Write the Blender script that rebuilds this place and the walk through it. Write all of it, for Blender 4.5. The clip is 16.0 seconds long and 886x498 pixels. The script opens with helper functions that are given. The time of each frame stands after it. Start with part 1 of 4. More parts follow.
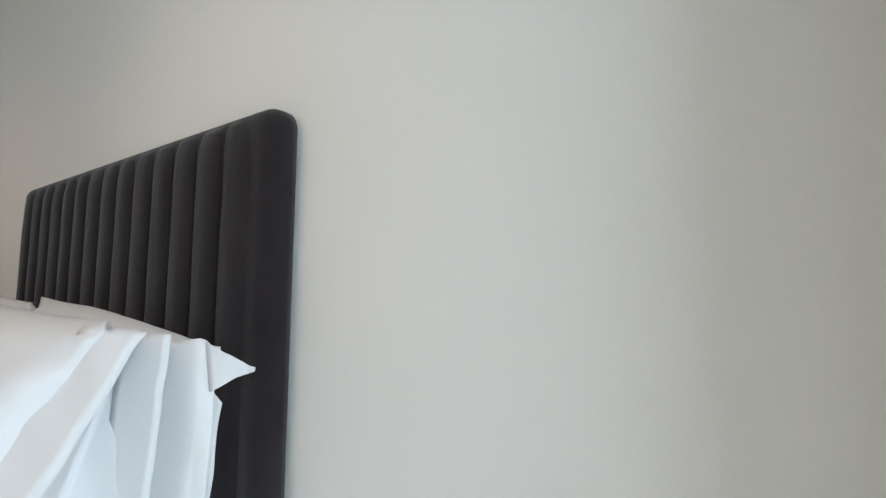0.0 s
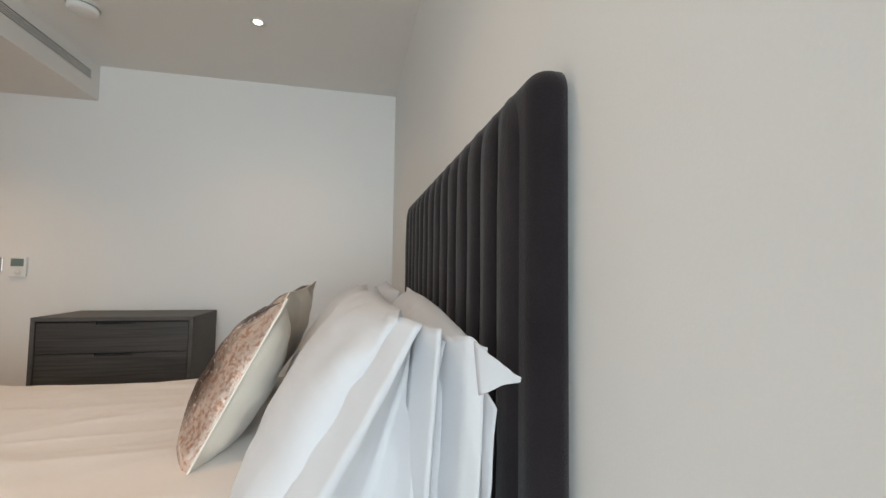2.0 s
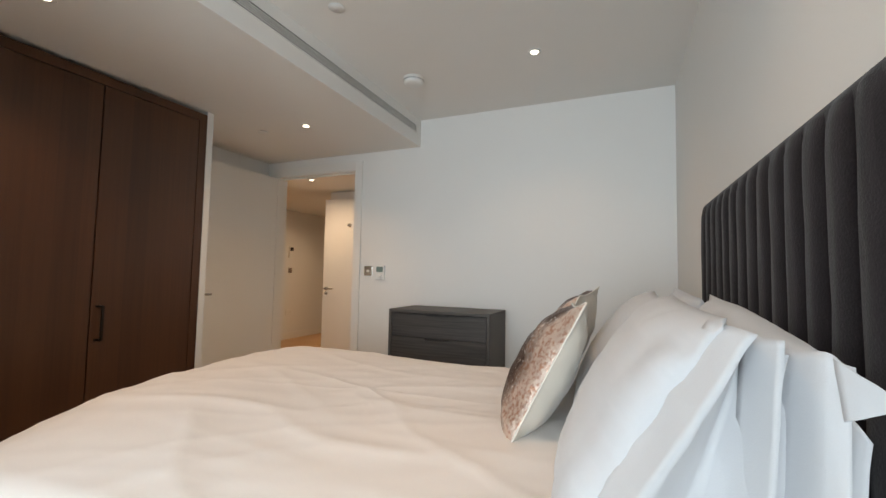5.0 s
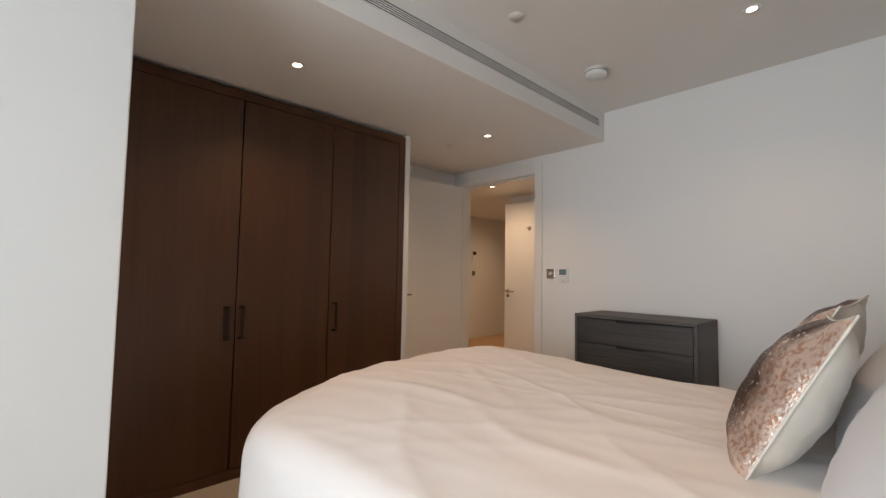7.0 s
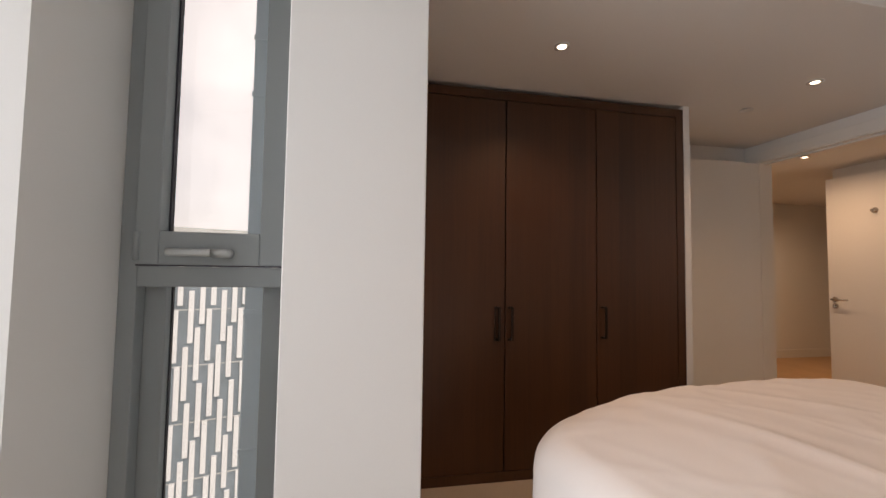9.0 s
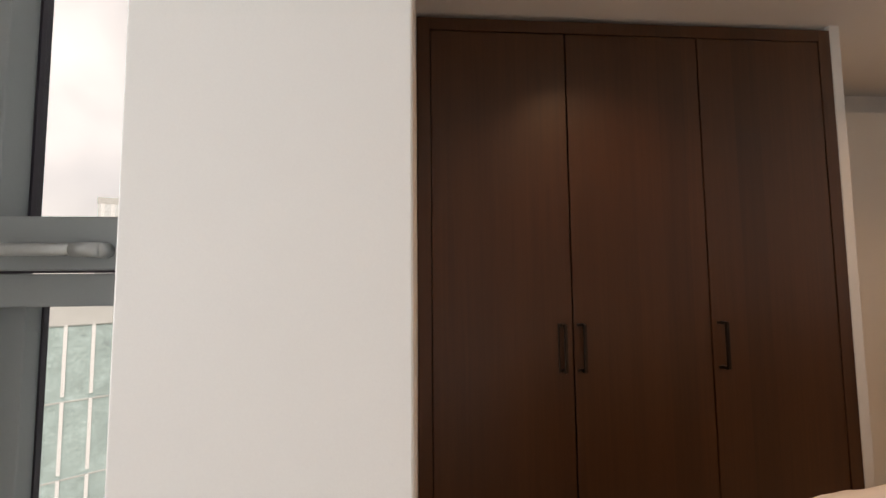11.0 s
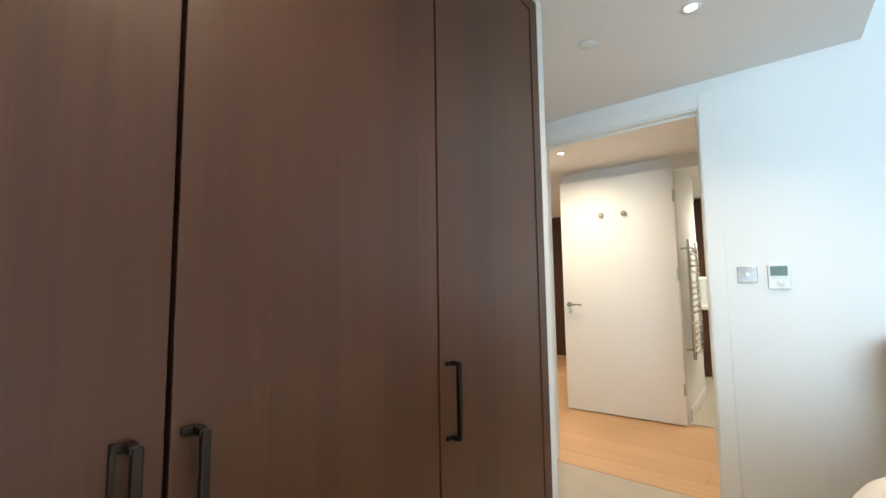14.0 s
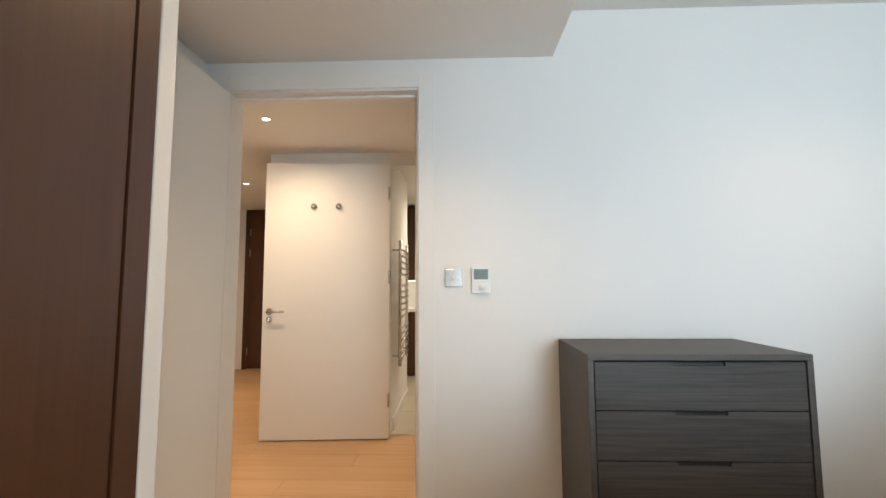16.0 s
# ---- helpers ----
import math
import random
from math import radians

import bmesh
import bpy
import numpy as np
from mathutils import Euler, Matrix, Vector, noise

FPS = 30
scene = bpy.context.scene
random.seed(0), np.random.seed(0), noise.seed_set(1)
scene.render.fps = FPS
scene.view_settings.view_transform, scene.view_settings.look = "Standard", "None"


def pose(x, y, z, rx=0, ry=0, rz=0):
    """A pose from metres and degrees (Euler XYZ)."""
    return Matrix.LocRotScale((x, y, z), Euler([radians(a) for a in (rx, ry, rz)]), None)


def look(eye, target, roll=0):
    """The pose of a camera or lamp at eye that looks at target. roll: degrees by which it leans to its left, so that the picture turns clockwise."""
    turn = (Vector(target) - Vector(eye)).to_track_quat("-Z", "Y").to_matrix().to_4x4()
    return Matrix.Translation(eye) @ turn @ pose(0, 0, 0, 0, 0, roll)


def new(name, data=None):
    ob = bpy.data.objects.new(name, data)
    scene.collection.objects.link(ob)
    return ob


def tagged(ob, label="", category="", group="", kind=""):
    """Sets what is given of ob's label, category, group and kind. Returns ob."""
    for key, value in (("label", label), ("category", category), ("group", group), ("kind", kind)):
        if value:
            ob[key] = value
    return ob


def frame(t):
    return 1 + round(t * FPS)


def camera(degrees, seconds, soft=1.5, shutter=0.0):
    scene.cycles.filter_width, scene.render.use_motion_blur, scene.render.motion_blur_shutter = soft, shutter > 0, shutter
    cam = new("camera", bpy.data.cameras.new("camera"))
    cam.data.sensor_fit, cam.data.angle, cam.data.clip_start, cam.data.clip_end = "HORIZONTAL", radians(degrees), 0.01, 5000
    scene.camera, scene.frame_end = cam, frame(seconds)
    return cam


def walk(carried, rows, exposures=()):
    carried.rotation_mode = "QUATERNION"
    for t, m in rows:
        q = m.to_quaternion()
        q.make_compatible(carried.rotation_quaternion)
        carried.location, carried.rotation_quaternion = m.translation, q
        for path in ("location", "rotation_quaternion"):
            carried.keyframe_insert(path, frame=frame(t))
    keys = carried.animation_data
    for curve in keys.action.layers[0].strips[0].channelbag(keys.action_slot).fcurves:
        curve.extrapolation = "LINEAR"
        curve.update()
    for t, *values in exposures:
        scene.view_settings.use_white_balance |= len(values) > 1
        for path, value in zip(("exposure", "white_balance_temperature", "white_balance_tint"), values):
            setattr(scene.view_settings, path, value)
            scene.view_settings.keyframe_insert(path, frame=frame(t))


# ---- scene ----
cam = camera(93.7, 16.0)

PATH = [
    (0, (-0.472, -3.205, 1.213), (1.212, -2.139, 1.367), 0.50),
    (0.5, (-0.435, -3.172, 1.220), (1.018, -1.798, 1.345), 0.65),
    (1, (-0.362, -3.139, 1.227), (0.746, -1.478, 1.347), 0.45),
    (1.5, (-0.318, -3.124, 1.214), (0.437, -1.277, 1.342), 1.0),
    (2, (-0.302, -3.13, 1.213), (0.128, -1.18, 1.325), 0.8),
    (2.5, (-0.298, -3.144, 1.21), (-0.152, -1.152, 1.315), 0.9),
    (3, (-0.307, -3.158, 1.21), (-0.393, -1.162, 1.31), 1.0),
    (3.5, (-0.322, -3.173, 1.209), (-0.606, -1.196, 1.313), 1.2),
    (4, (-0.337, -3.188, 1.209), (-0.8, -1.245, 1.318), 1.2),
    (6.5, (-0.402, -3.255, 1.218), (-1.677, -1.719, 1.336), 1.0),
    (7, (-0.404, -3.252, 1.215), (-1.865, -1.89, 1.329), 1.0),
    (7.5, (-0.466, -3.264, 1.216), (-2.095, -2.109, 1.331), 1.0),
    (8, (-0.557, -3.284, 1.211), (-2.336, -2.377, 1.327), 1.0),
    (8.5, (-0.638, -3.318, 1.219), (-2.532, -2.681, 1.321), 0.9),
    (8.7, (-0.659, -3.318, 1.212), (-2.585, -2.79, 1.312), 1.0),
    (10.8, (-1.262, -3.114, 1.191), (-3.255, -3.013, 1.32), -0.4),
    (11, (-1.35, -3.109, 1.187), (-3.34, -2.973, 1.33), -0.5),
    (11.5, (-1.496, -3.08, 1.183), (-3.475, -2.842, 1.341), -0.7),
    (12, (-1.754, -3.021, 1.186), (-3.695, -2.567, 1.347), -0.7),
    (12.5, (-1.916, -2.904, 1.188), (-3.792, -2.23, 1.349), -0.7),
    (13, (-2.087, -2.801, 1.19), (-3.832, -1.838, 1.349), -0.6),
    (13.5, (-2.284, -2.739, 1.204), (-3.81, -1.457, 1.37), -0.5),
    (14, (-2.367, -2.688, 1.195), (-3.601, -1.123, 1.364), -0.8),
    (14.5, (-2.44, -2.545, 1.188), (-3.341, -0.767, 1.357), -0.9),
    (15, (-2.461, -2.373, 1.194), (-3.034, -0.464, 1.359), -0.7),
    (15.5, (-2.445, -2.224, 1.192), (-2.731, -0.251, 1.353), -0.5),
    (16, (-2.455, -1.993, 1.195), (-2.517, -0.001, 1.361), -0.3),
]
EXPOSURE = [(0.0, -0.62, 6650, 11), (1.5, -0.75, 7100, 14), (3.5, -0.65, 6950, 12), (6.5, -0.84, 7050, 17), (7.5, -0.98, 7350, 21), (8.7, -1.12, 7700, 26),
            (11.0, -0.95, 8000, 24), (11.5, -0.92, 8000, 23), (12.0, -0.35, 10300, 34), (12.5, 0.35, 9200, 26), (13.0, 0.62, 7200, 10), (13.5, 0.58, 5700, 1),
            (14.0, 0.42, 5500, 0), (15.0, 0.15, 5900, 6), (16.0, -0.03, 6300, 9)]
walk(cam, [(t, look(eye, target, roll)) for t, eye, target, roll in PATH], EXPOSURE)
DAY, LAMP, HALL, DUVZ = 60.0, 52.0, 98.0, 0.785   # watts of window, room lamps, hall lamps; duvet height

# ---------------- world and light ----------------
world = bpy.data.worlds.new("sky")
scene.world = world
world.use_nodes = True
wn = world.node_tree
sky = wn.nodes.new("ShaderNodeTexSky")
sky.sky_type = "NISHITA"
sky.sun_disc = False
sky.sun_elevation = radians(42)
sky.sun_rotation = radians(60)
sky.dust_density = 3.0
cloud = wn.nodes.new("ShaderNodeTexNoise")
cloud.inputs["Scale"].default_value, cloud.inputs["Detail"].default_value = 3.5, 5
cover = wn.nodes.new("ShaderNodeMapRange")
cover.inputs[1].default_value, cover.inputs[2].default_value, cover.inputs[3].default_value = 0.3, 0.65, 0.55
veil = wn.nodes.new("ShaderNodeMix")
veil.data_type = "RGBA"
veil.inputs[7].default_value = (18.0, 18.4, 19.0, 1)
tex = wn.nodes.new("ShaderNodeTexCoord")
wn.links.new(tex.outputs["Generated"], cloud.inputs[0])
wn.links.new(cloud.outputs[0], cover.inputs[0])
wn.links.new(cover.outputs[0], veil.inputs[0])
wn.links.new(sky.outputs[0], veil.inputs[6])
wn.links.new(veil.outputs[2], wn.nodes["Background"].inputs[0])
wn.nodes["Background"].inputs[1].default_value = 0.15

sun = new("sun", bpy.data.lights.new("sun", "SUN"))
sun.data.energy, sun.data.angle, sun.data.color = 4.0, radians(6), (1, 0.95, 0.88)
sun.matrix_world = pose(0, 0, 30, 48, 0, 120)


def area(name, m, w, h, watts, colour):
    ob = new(name, bpy.data.lights.new(name, "AREA"))
    ob.data.shape, ob.data.size, ob.data.size_y = "RECTANGLE", w, h
    ob.data.energy, ob.data.color = watts, colour
    ob.data.spread = radians(115)
    ob.matrix_world = m
    return ob


# sky light entering by the wide window behind the walk
area("window_daylight", look((-0.95, -5.22, 1.38), (-0.95, 0, 1.38)), 1.55, 2.05, DAY, (0.72, 0.88, 1.0))


def spot(name, x, y, z, watts, colour=(1, 0.66, 0.38), cone=125):
    ob = new(name, bpy.data.lights.new(name, "SPOT"))
    ob.data.energy, ob.data.color = watts, colour
    ob.data.spot_size, ob.data.spot_blend, ob.data.shadow_soft_size = radians(cone), 1.0, 0.04
    ob.matrix_world = look((x, y, z), (x, y + 0.0001, 0))
    return ob


# ---------------- materials ----------------
def nodes_of(name):
    m = bpy.data.materials.new(name)
    m.use_nodes = True
    return m, m.node_tree.nodes, m.node_tree.links, m.node_tree.nodes["Principled BSDF"]


def surface(name, c, rough=0.6, metal=0.0, scale=4.0, var=0.06, bump=0.05, fine=120.0, stretch=(1, 1, 1), sheen=0.0,
            per_piece=0.0, rvar=0.08, coat=0.0):
    """Colour with drift at two scales, gloss drift and a fine relief, in object space."""
    m, n, l, b = nodes_of(name)
    tc = n.new("ShaderNodeTexCoord")
    mp = n.new("ShaderNodeMapping")
    mp.inputs["Scale"].default_value = stretch
    l.new(tc.outputs["Object"], mp.inputs[0])
    big = n.new("ShaderNodeTexNoise")
    big.inputs["Scale"].default_value, big.inputs["Detail"].default_value = scale, 4
    small = n.new("ShaderNodeTexNoise")
    small.inputs["Scale"].default_value, small.inputs["Detail"].default_value = fine, 3
    l.new(mp.outputs[0], big.inputs[0])
    l.new(mp.outputs[0], small.inputs[0])
    add = n.new("ShaderNodeMath")
    add.operation = "ADD"
    l.new(big.outputs[0], add.inputs[0])
    l.new(small.outputs[0], add.inputs[1])
    src = add.outputs[0]
    if per_piece:
        info = n.new("ShaderNodeObjectInfo")
        k = n.new("ShaderNodeMath")
        k.operation, k.inputs[1].default_value = "MULTIPLY_ADD", per_piece
        l.new(info.outputs["Random"], k.inputs[0])
        l.new(src, k.inputs[2])
        src = k.outputs[0]
    r = n.new("ShaderNodeMapRange")
    r.inputs[1].default_value, r.inputs[2].default_value = 0.6, 1.4 + per_piece
    l.new(src, r.inputs[0])
    mix = n.new("ShaderNodeMix")
    mix.data_type = "RGBA"
    mix.inputs[6].default_value = (*[max(0, v * (1 - var)) for v in c], 1)
    mix.inputs[7].default_value = (*[min(1, v * (1 + var)) for v in c], 1)
    l.new(r.outputs[0], mix.inputs[0])
    l.new(mix.outputs[2], b.inputs["Base Color"])
    rr = n.new("ShaderNodeMapRange")
    rr.inputs[3].default_value, rr.inputs[4].default_value = max(0.02, rough - rvar), min(1, rough + rvar)
    l.new(big.outputs[0], rr.inputs[0])
    l.new(rr.outputs[0], b.inputs["Roughness"])
    b.inputs["Metallic"].default_value = metal
    b.inputs["Sheen Weight"].default_value = sheen
    b.inputs["Coat Weight"].default_value = coat
    b.inputs["Coat Roughness"].default_value = 0.25
    if bump:
        bp = n.new("ShaderNodeBump")
        bp.inputs["Strength"].default_value, bp.inputs["Distance"].default_value = bump, 0.004
        l.new(small.outputs[0], bp.inputs["Height"])
        l.new(bp.outputs[0], b.inputs["Normal"])
    return m


def veneer(name, dark, light, axis, rough=0.4, grain=1.0, per_piece=0.0, leaf=0.0):
    """Wood with long grain along an axis (0 x, 1 y, 2 z), in veneer leaves of one width across y."""
    m, n, l, b = nodes_of(name)
    tc = n.new("ShaderNodeTexCoord")
    mp = n.new("ShaderNodeMapping")
    s = [55.0 * grain] * 3
    s[axis] = 1.6 * grain
    mp.inputs["Scale"].default_value = s
    l.new(tc.outputs["Object"], mp.inputs[0])
    info = n.new("ShaderNodeObjectInfo")
    off = n.new("ShaderNodeVectorMath")
    off.operation = "ADD"
    k = n.new("ShaderNodeMath")
    k.operation, k.inputs[1].default_value = "MULTIPLY", 37.0 if per_piece else 0.0
    l.new(info.outputs["Random"], k.inputs[0])
    l.new(mp.outputs[0], off.inputs[0])
    l.new(k.outputs[0], off.inputs[1])
    g = n.new("ShaderNodeTexNoise")
    g.inputs["Scale"].default_value, g.inputs["Detail"].default_value, g.inputs["Distortion"].default_value = 1.0, 6, 0.6
    l.new(off.outputs[0], g.inputs[0])
    mp2 = n.new("ShaderNodeMapping")
    s2 = [5.0 * grain] * 3
    s2[axis] = 0.5 * grain
    mp2.inputs["Scale"].default_value = s2
    l.new(tc.outputs["Object"], mp2.inputs[0])
    g2 = n.new("ShaderNodeTexNoise")
    g2.inputs["Scale"].default_value, g2.inputs["Detail"].default_value = 1.0, 3
    l.new(mp2.outputs[0], g2.inputs[0])
    add = n.new("ShaderNodeMath")
    add.operation = "MULTIPLY_ADD"
    add.inputs[1].default_value = 0.6
    l.new(g2.outputs[0], add.inputs[0])
    l.new(g.outputs[0], add.inputs[2])
    pp = n.new("ShaderNodeMath")
    pp.operation, pp.inputs[1].default_value = "MULTIPLY_ADD", per_piece
    l.new(info.outputs["Random"], pp.inputs[0])
    l.new(add.outputs[0], pp.inputs[2])
    ramp = n.new("ShaderNodeMapRange")
    ramp.inputs[1].default_value, ramp.inputs[2].default_value = 0.5, 1.1 + per_piece
    l.new(pp.outputs[0], ramp.inputs[0])
    mix = n.new("ShaderNodeMix")
    mix.data_type = "RGBA"
    mix.inputs[6].default_value, mix.inputs[7].default_value = (*dark, 1), (*light, 1)
    l.new(ramp.outputs[0], mix.inputs[0])
    colour = mix.outputs[2]
    if leaf:
        sep = n.new("ShaderNodeSeparateXYZ")
        l.new(tc.outputs["Object"], sep.inputs[0])
        wob = n.new("ShaderNodeMath")
        wob.operation, wob.inputs[1].default_value = "DIVIDE", leaf
        l.new(sep.outputs[1], wob.inputs[0])
        fl_ = n.new("ShaderNodeMath")
        fl_.operation = "FLOOR"
        l.new(wob.outputs[0], fl_.inputs[0])
        wh = n.new("ShaderNodeTexWhiteNoise")
        wh.noise_dimensions = "1D"
        l.new(fl_.outputs[0], wh.inputs["W"])
        lv = n.new("ShaderNodeMapRange")
        lv.inputs[3].default_value, lv.inputs[4].default_value = 0.87, 1.13
        l.new(wh.outputs["Value"], lv.inputs[0])
        hsv = n.new("ShaderNodeHueSaturation")
        l.new(lv.outputs[0], hsv.inputs["Value"])
        l.new(colour, hsv.inputs["Color"])
        colour = hsv.outputs[0]
    l.new(colour, b.inputs["Base Color"])
    rr = n.new("ShaderNodeMapRange")
    rr.inputs[3].default_value, rr.inputs[4].default_value = rough - 0.06, rough + 0.1
    l.new(g.outputs[0], rr.inputs[0])
    l.new(rr.outputs[0], b.inputs["Roughness"])
    bp = n.new("ShaderNodeBump")
    bp.inputs["Strength"].default_value, bp.inputs["Distance"].default_value = 0.12, 0.002
    l.new(g.outputs[0], bp.inputs["Height"])
    l.new(bp.outputs[0], b.inputs["Normal"])
    return m


def sequins(name):
    """Two-way sequins: brushed up pale rose by one seam, dark copper with scattered silver flakes elsewhere."""
    m, n, l, b = nodes_of(name)

    def maths(op, x, y, z=None):
        k = n.new("ShaderNodeMath")
        k.operation = op
        for i, v in enumerate((x, y, z)):
            if isinstance(v, (int, float)):
                k.inputs[i].default_value = v
            elif v is not None:
                l.new(v, k.inputs[i])
        return k.outputs[0]

    def ramp(x, lo, hi, a=0.0, c=1.0):
        k = n.new("ShaderNodeMapRange")
        for i, v in enumerate((lo, hi, a, c)):
            k.inputs[i + 1].default_value = v
        l.new(x, k.inputs[0])
        return k.outputs[0]

    def blend(f, x, y):
        k = n.new("ShaderNodeMix")
        k.data_type = "RGBA"
        l.new(f, k.inputs[0])
        for i, v in ((6, x), (7, y)):
            if isinstance(v, tuple):
                k.inputs[i].default_value = (*v, 1)
            else:
                l.new(v, k.inputs[i])
        return k.outputs[2]

    def texture(kind, scale, detail=0):
        k = n.new(kind)
        k.inputs["Scale"].default_value = scale
        if detail:
            k.inputs["Detail"].default_value = detail
        l.new(tc.outputs["Object"], k.inputs[0])
        return k
    tc = n.new("ShaderNodeTexCoord")
    sep = n.new("ShaderNodeSeparateXYZ")
    l.new(tc.outputs["Object"], sep.inputs[0])
    cell = texture("ShaderNodeTexVoronoi", 170)
    cloud = texture("ShaderNodeTexNoise", 9, 2).outputs[0]
    fleck = texture("ShaderNodeTexNoise", 85, 2).outputs[0]
    fine = texture("ShaderNodeTexNoise", 150, 2).outputs[0]
    brushed = ramp(maths("MULTIPLY_ADD", cloud, 0.20, sep.outputs[0]), 0.0, -0.075)
    flake = ramp(maths("MULTIPLY_ADD", fine, 0.25, fleck), 0.775, 0.80)
    dark = blend(flake, (0.075, 0.030, 0.017), (0.92, 0.88, 0.84))
    pale = blend(ramp(fleck, 0.34, 0.54), (0.70, 0.40, 0.28), (0.95, 0.80, 0.71))
    l.new(blend(brushed, dark, pale), b.inputs["Base Color"])
    b.inputs["Metallic"].default_value = 0.8
    l.new(ramp(cell.outputs["Color"], 0, 1, 0.28, 0.5), b.inputs["Roughness"])
    bp = n.new("ShaderNodeBump")
    bp.inputs["Strength"].default_value, bp.inputs["Distance"].default_value = 0.5, 0.003
    l.new(cell.outputs["Distance"], bp.inputs["Height"])
    l.new(bp.outputs[0], b.inputs["Normal"])
    return m


def glowing(name, c, strength):
    m, n, l, b = nodes_of(name)
    b.inputs["Emission Color"].default_value = (*c, 1)
    b.inputs["Emission Strength"].default_value = strength
    return m


def pane_glass(name):
    m, n, l, b = nodes_of(name)
    t = n.new("ShaderNodeBsdfTransparent")
    t.inputs[0].default_value = (0.93, 0.96, 0.96, 1)
    g = n.new("ShaderNodeBsdfGlossy")
    g.inputs["Roughness"].default_value = 0.02
    mx = n.new("ShaderNodeMixShader")
    mx.inputs[0].default_value = 0.05
    l.new(t.outputs[0], mx.inputs[1])
    l.new(g.outputs[0], mx.inputs[2])
    l.new(mx.outputs[0], n["Material Output"].inputs[0])
    return m


PAINT = surface("wall_paint", (0.79, 0.785, 0.765), 0.75, scale=1.5, var=0.015, bump=0.06, fine=260)
CEIL = surface("ceiling_paint", (0.80, 0.78, 0.75), 0.85, scale=1.2, var=0.012, bump=0.04, fine=260)
GLOSSWHITE = surface("white_satin_paint", (0.80, 0.79, 0.76), 0.42, scale=2, var=0.015, bump=0.02, fine=90)
WARD = veneer("dark_stained_veneer", (0.060, 0.0225, 0.0088), (0.084, 0.0335, 0.0135), 2, 0.38, 1.0, 0.0, 0.115)
WARDIN = surface("dark_gap", (0.012, 0.008, 0.006), 0.8)
BRONZE = surface("dark_bronze", (0.035, 0.028, 0.024), 0.32, 0.8, bump=0.02)
CARPET = surface("beige_carpet", (0.50, 0.435, 0.355), 0.95, scale=6, var=0.14, bump=0.9, fine=420, sheen=0.3)
OAK = veneer("pale_oak_plank", (0.50, 0.30, 0.15), (0.66, 0.43, 0.24), 0, 0.42, 0.7, 0.25)
OAKGAP = surface("plank_joint", (0.16, 0.09, 0.05), 0.8)
TILE = surface("cream_stone_tile", (0.62, 0.56, 0.46), 0.35, scale=5, var=0.06, bump=0.02, per_piece=0.2)
GROUT = surface("grout", (0.45, 0.41, 0.35), 0.9)
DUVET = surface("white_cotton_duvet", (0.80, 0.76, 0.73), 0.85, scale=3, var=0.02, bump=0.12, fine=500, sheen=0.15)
# white cotton with the pillows' cool shade put into its colour
COTTON_SHADED = surface("shaded_white_pillowcase", (0.59, 0.60, 0.62), 0.85, scale=4, var=0.02, bump=0.10, fine=500, sheen=0.15)
LINEN = surface("cream_cushion_back", (0.70, 0.66, 0.58), 0.8, scale=8, var=0.05, bump=0.2, fine=400, sheen=0.3)
MATTRESS = surface("mattress_ticking", (0.72, 0.71, 0.69), 0.9, bump=0.2)
VELVET = surface("charcoal_velvet", (0.016, 0.0125, 0.0145), 0.9, scale=9, var=0.32, bump=0.25, fine=300, sheen=0.12)
VELVET.node_tree.nodes["Principled BSDF"].inputs["Specular IOR Level"].default_value = 0.15
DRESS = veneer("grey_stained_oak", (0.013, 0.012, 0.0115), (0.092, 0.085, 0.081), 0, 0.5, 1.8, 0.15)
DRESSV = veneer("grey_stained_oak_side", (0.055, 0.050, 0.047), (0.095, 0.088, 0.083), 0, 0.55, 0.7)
# near-black that paints the shade inside drawer gaps, grille slots and vents
SHADOW = surface("gap_shade", (0.010, 0.010, 0.010), 0.8)
CHROME = surface("brushed_steel", (0.62, 0.61, 0.59), 0.25, 1.0, bump=0.01)
PLASTIC = surface("white_plastic", (0.78, 0.78, 0.76), 0.4, bump=0.0)
DETECT = surface("ivory_plastic", (0.72, 0.70, 0.66), 0.5, bump=0.0)
LCD = surface("grey_green_screen", (0.16, 0.23, 0.22), 0.15, bump=0.0)
BLACK = surface("black_plastic", (0.015, 0.015, 0.016), 0.35, bump=0.0)
ALU = surface("grey_powder_coat", (0.30, 0.335, 0.345), 0.45, scale=2, var=0.03, bump=0.05, fine=300)
ALULIGHT = surface("satin_aluminium", (0.52, 0.54, 0.54), 0.35, 0.6, bump=0.0)
POSTBLUE = surface("pale_blue_metal", (0.70, 0.78, 0.88), 0.4, bump=0.0)
GASKET = surface("black_gasket", (0.03, 0.025, 0.04), 0.6)
GLASS = pane_glass("window_glass")
MIRROR = surface("mirror", (0.9, 0.9, 0.9), 0.03, 1.0, var=0.0, bump=0.0, rvar=0.01)
SEQ = sequins("rose_gold_sequins")
GLOW = glowing("lamp_lens", (1, 0.86, 0.66), 14)
STRIP = glowing("light_strip", (1, 0.88, 0.66), 3)
FIN = surface("white_facade_fin", (0.82, 0.83, 0.85), 0.5, bump=0.0)
FACADE = surface("blue_grey_facade", (0.22, 0.27, 0.31), 0.3, scale=0.4, var=0.25, bump=0.0, fine=3)
TEAL = surface("pale_teal_glass", (0.40, 0.52, 0.53), 0.25, scale=0.5, var=0.35, bump=0.0, fine=2.5)
# distance haze is painted in as this pale blue-grey
HAZE = surface("haze_tinted_cladding", (0.66, 0.70, 0.73), 0.7, scale=0.1, var=0.06, bump=0.0, fine=1)
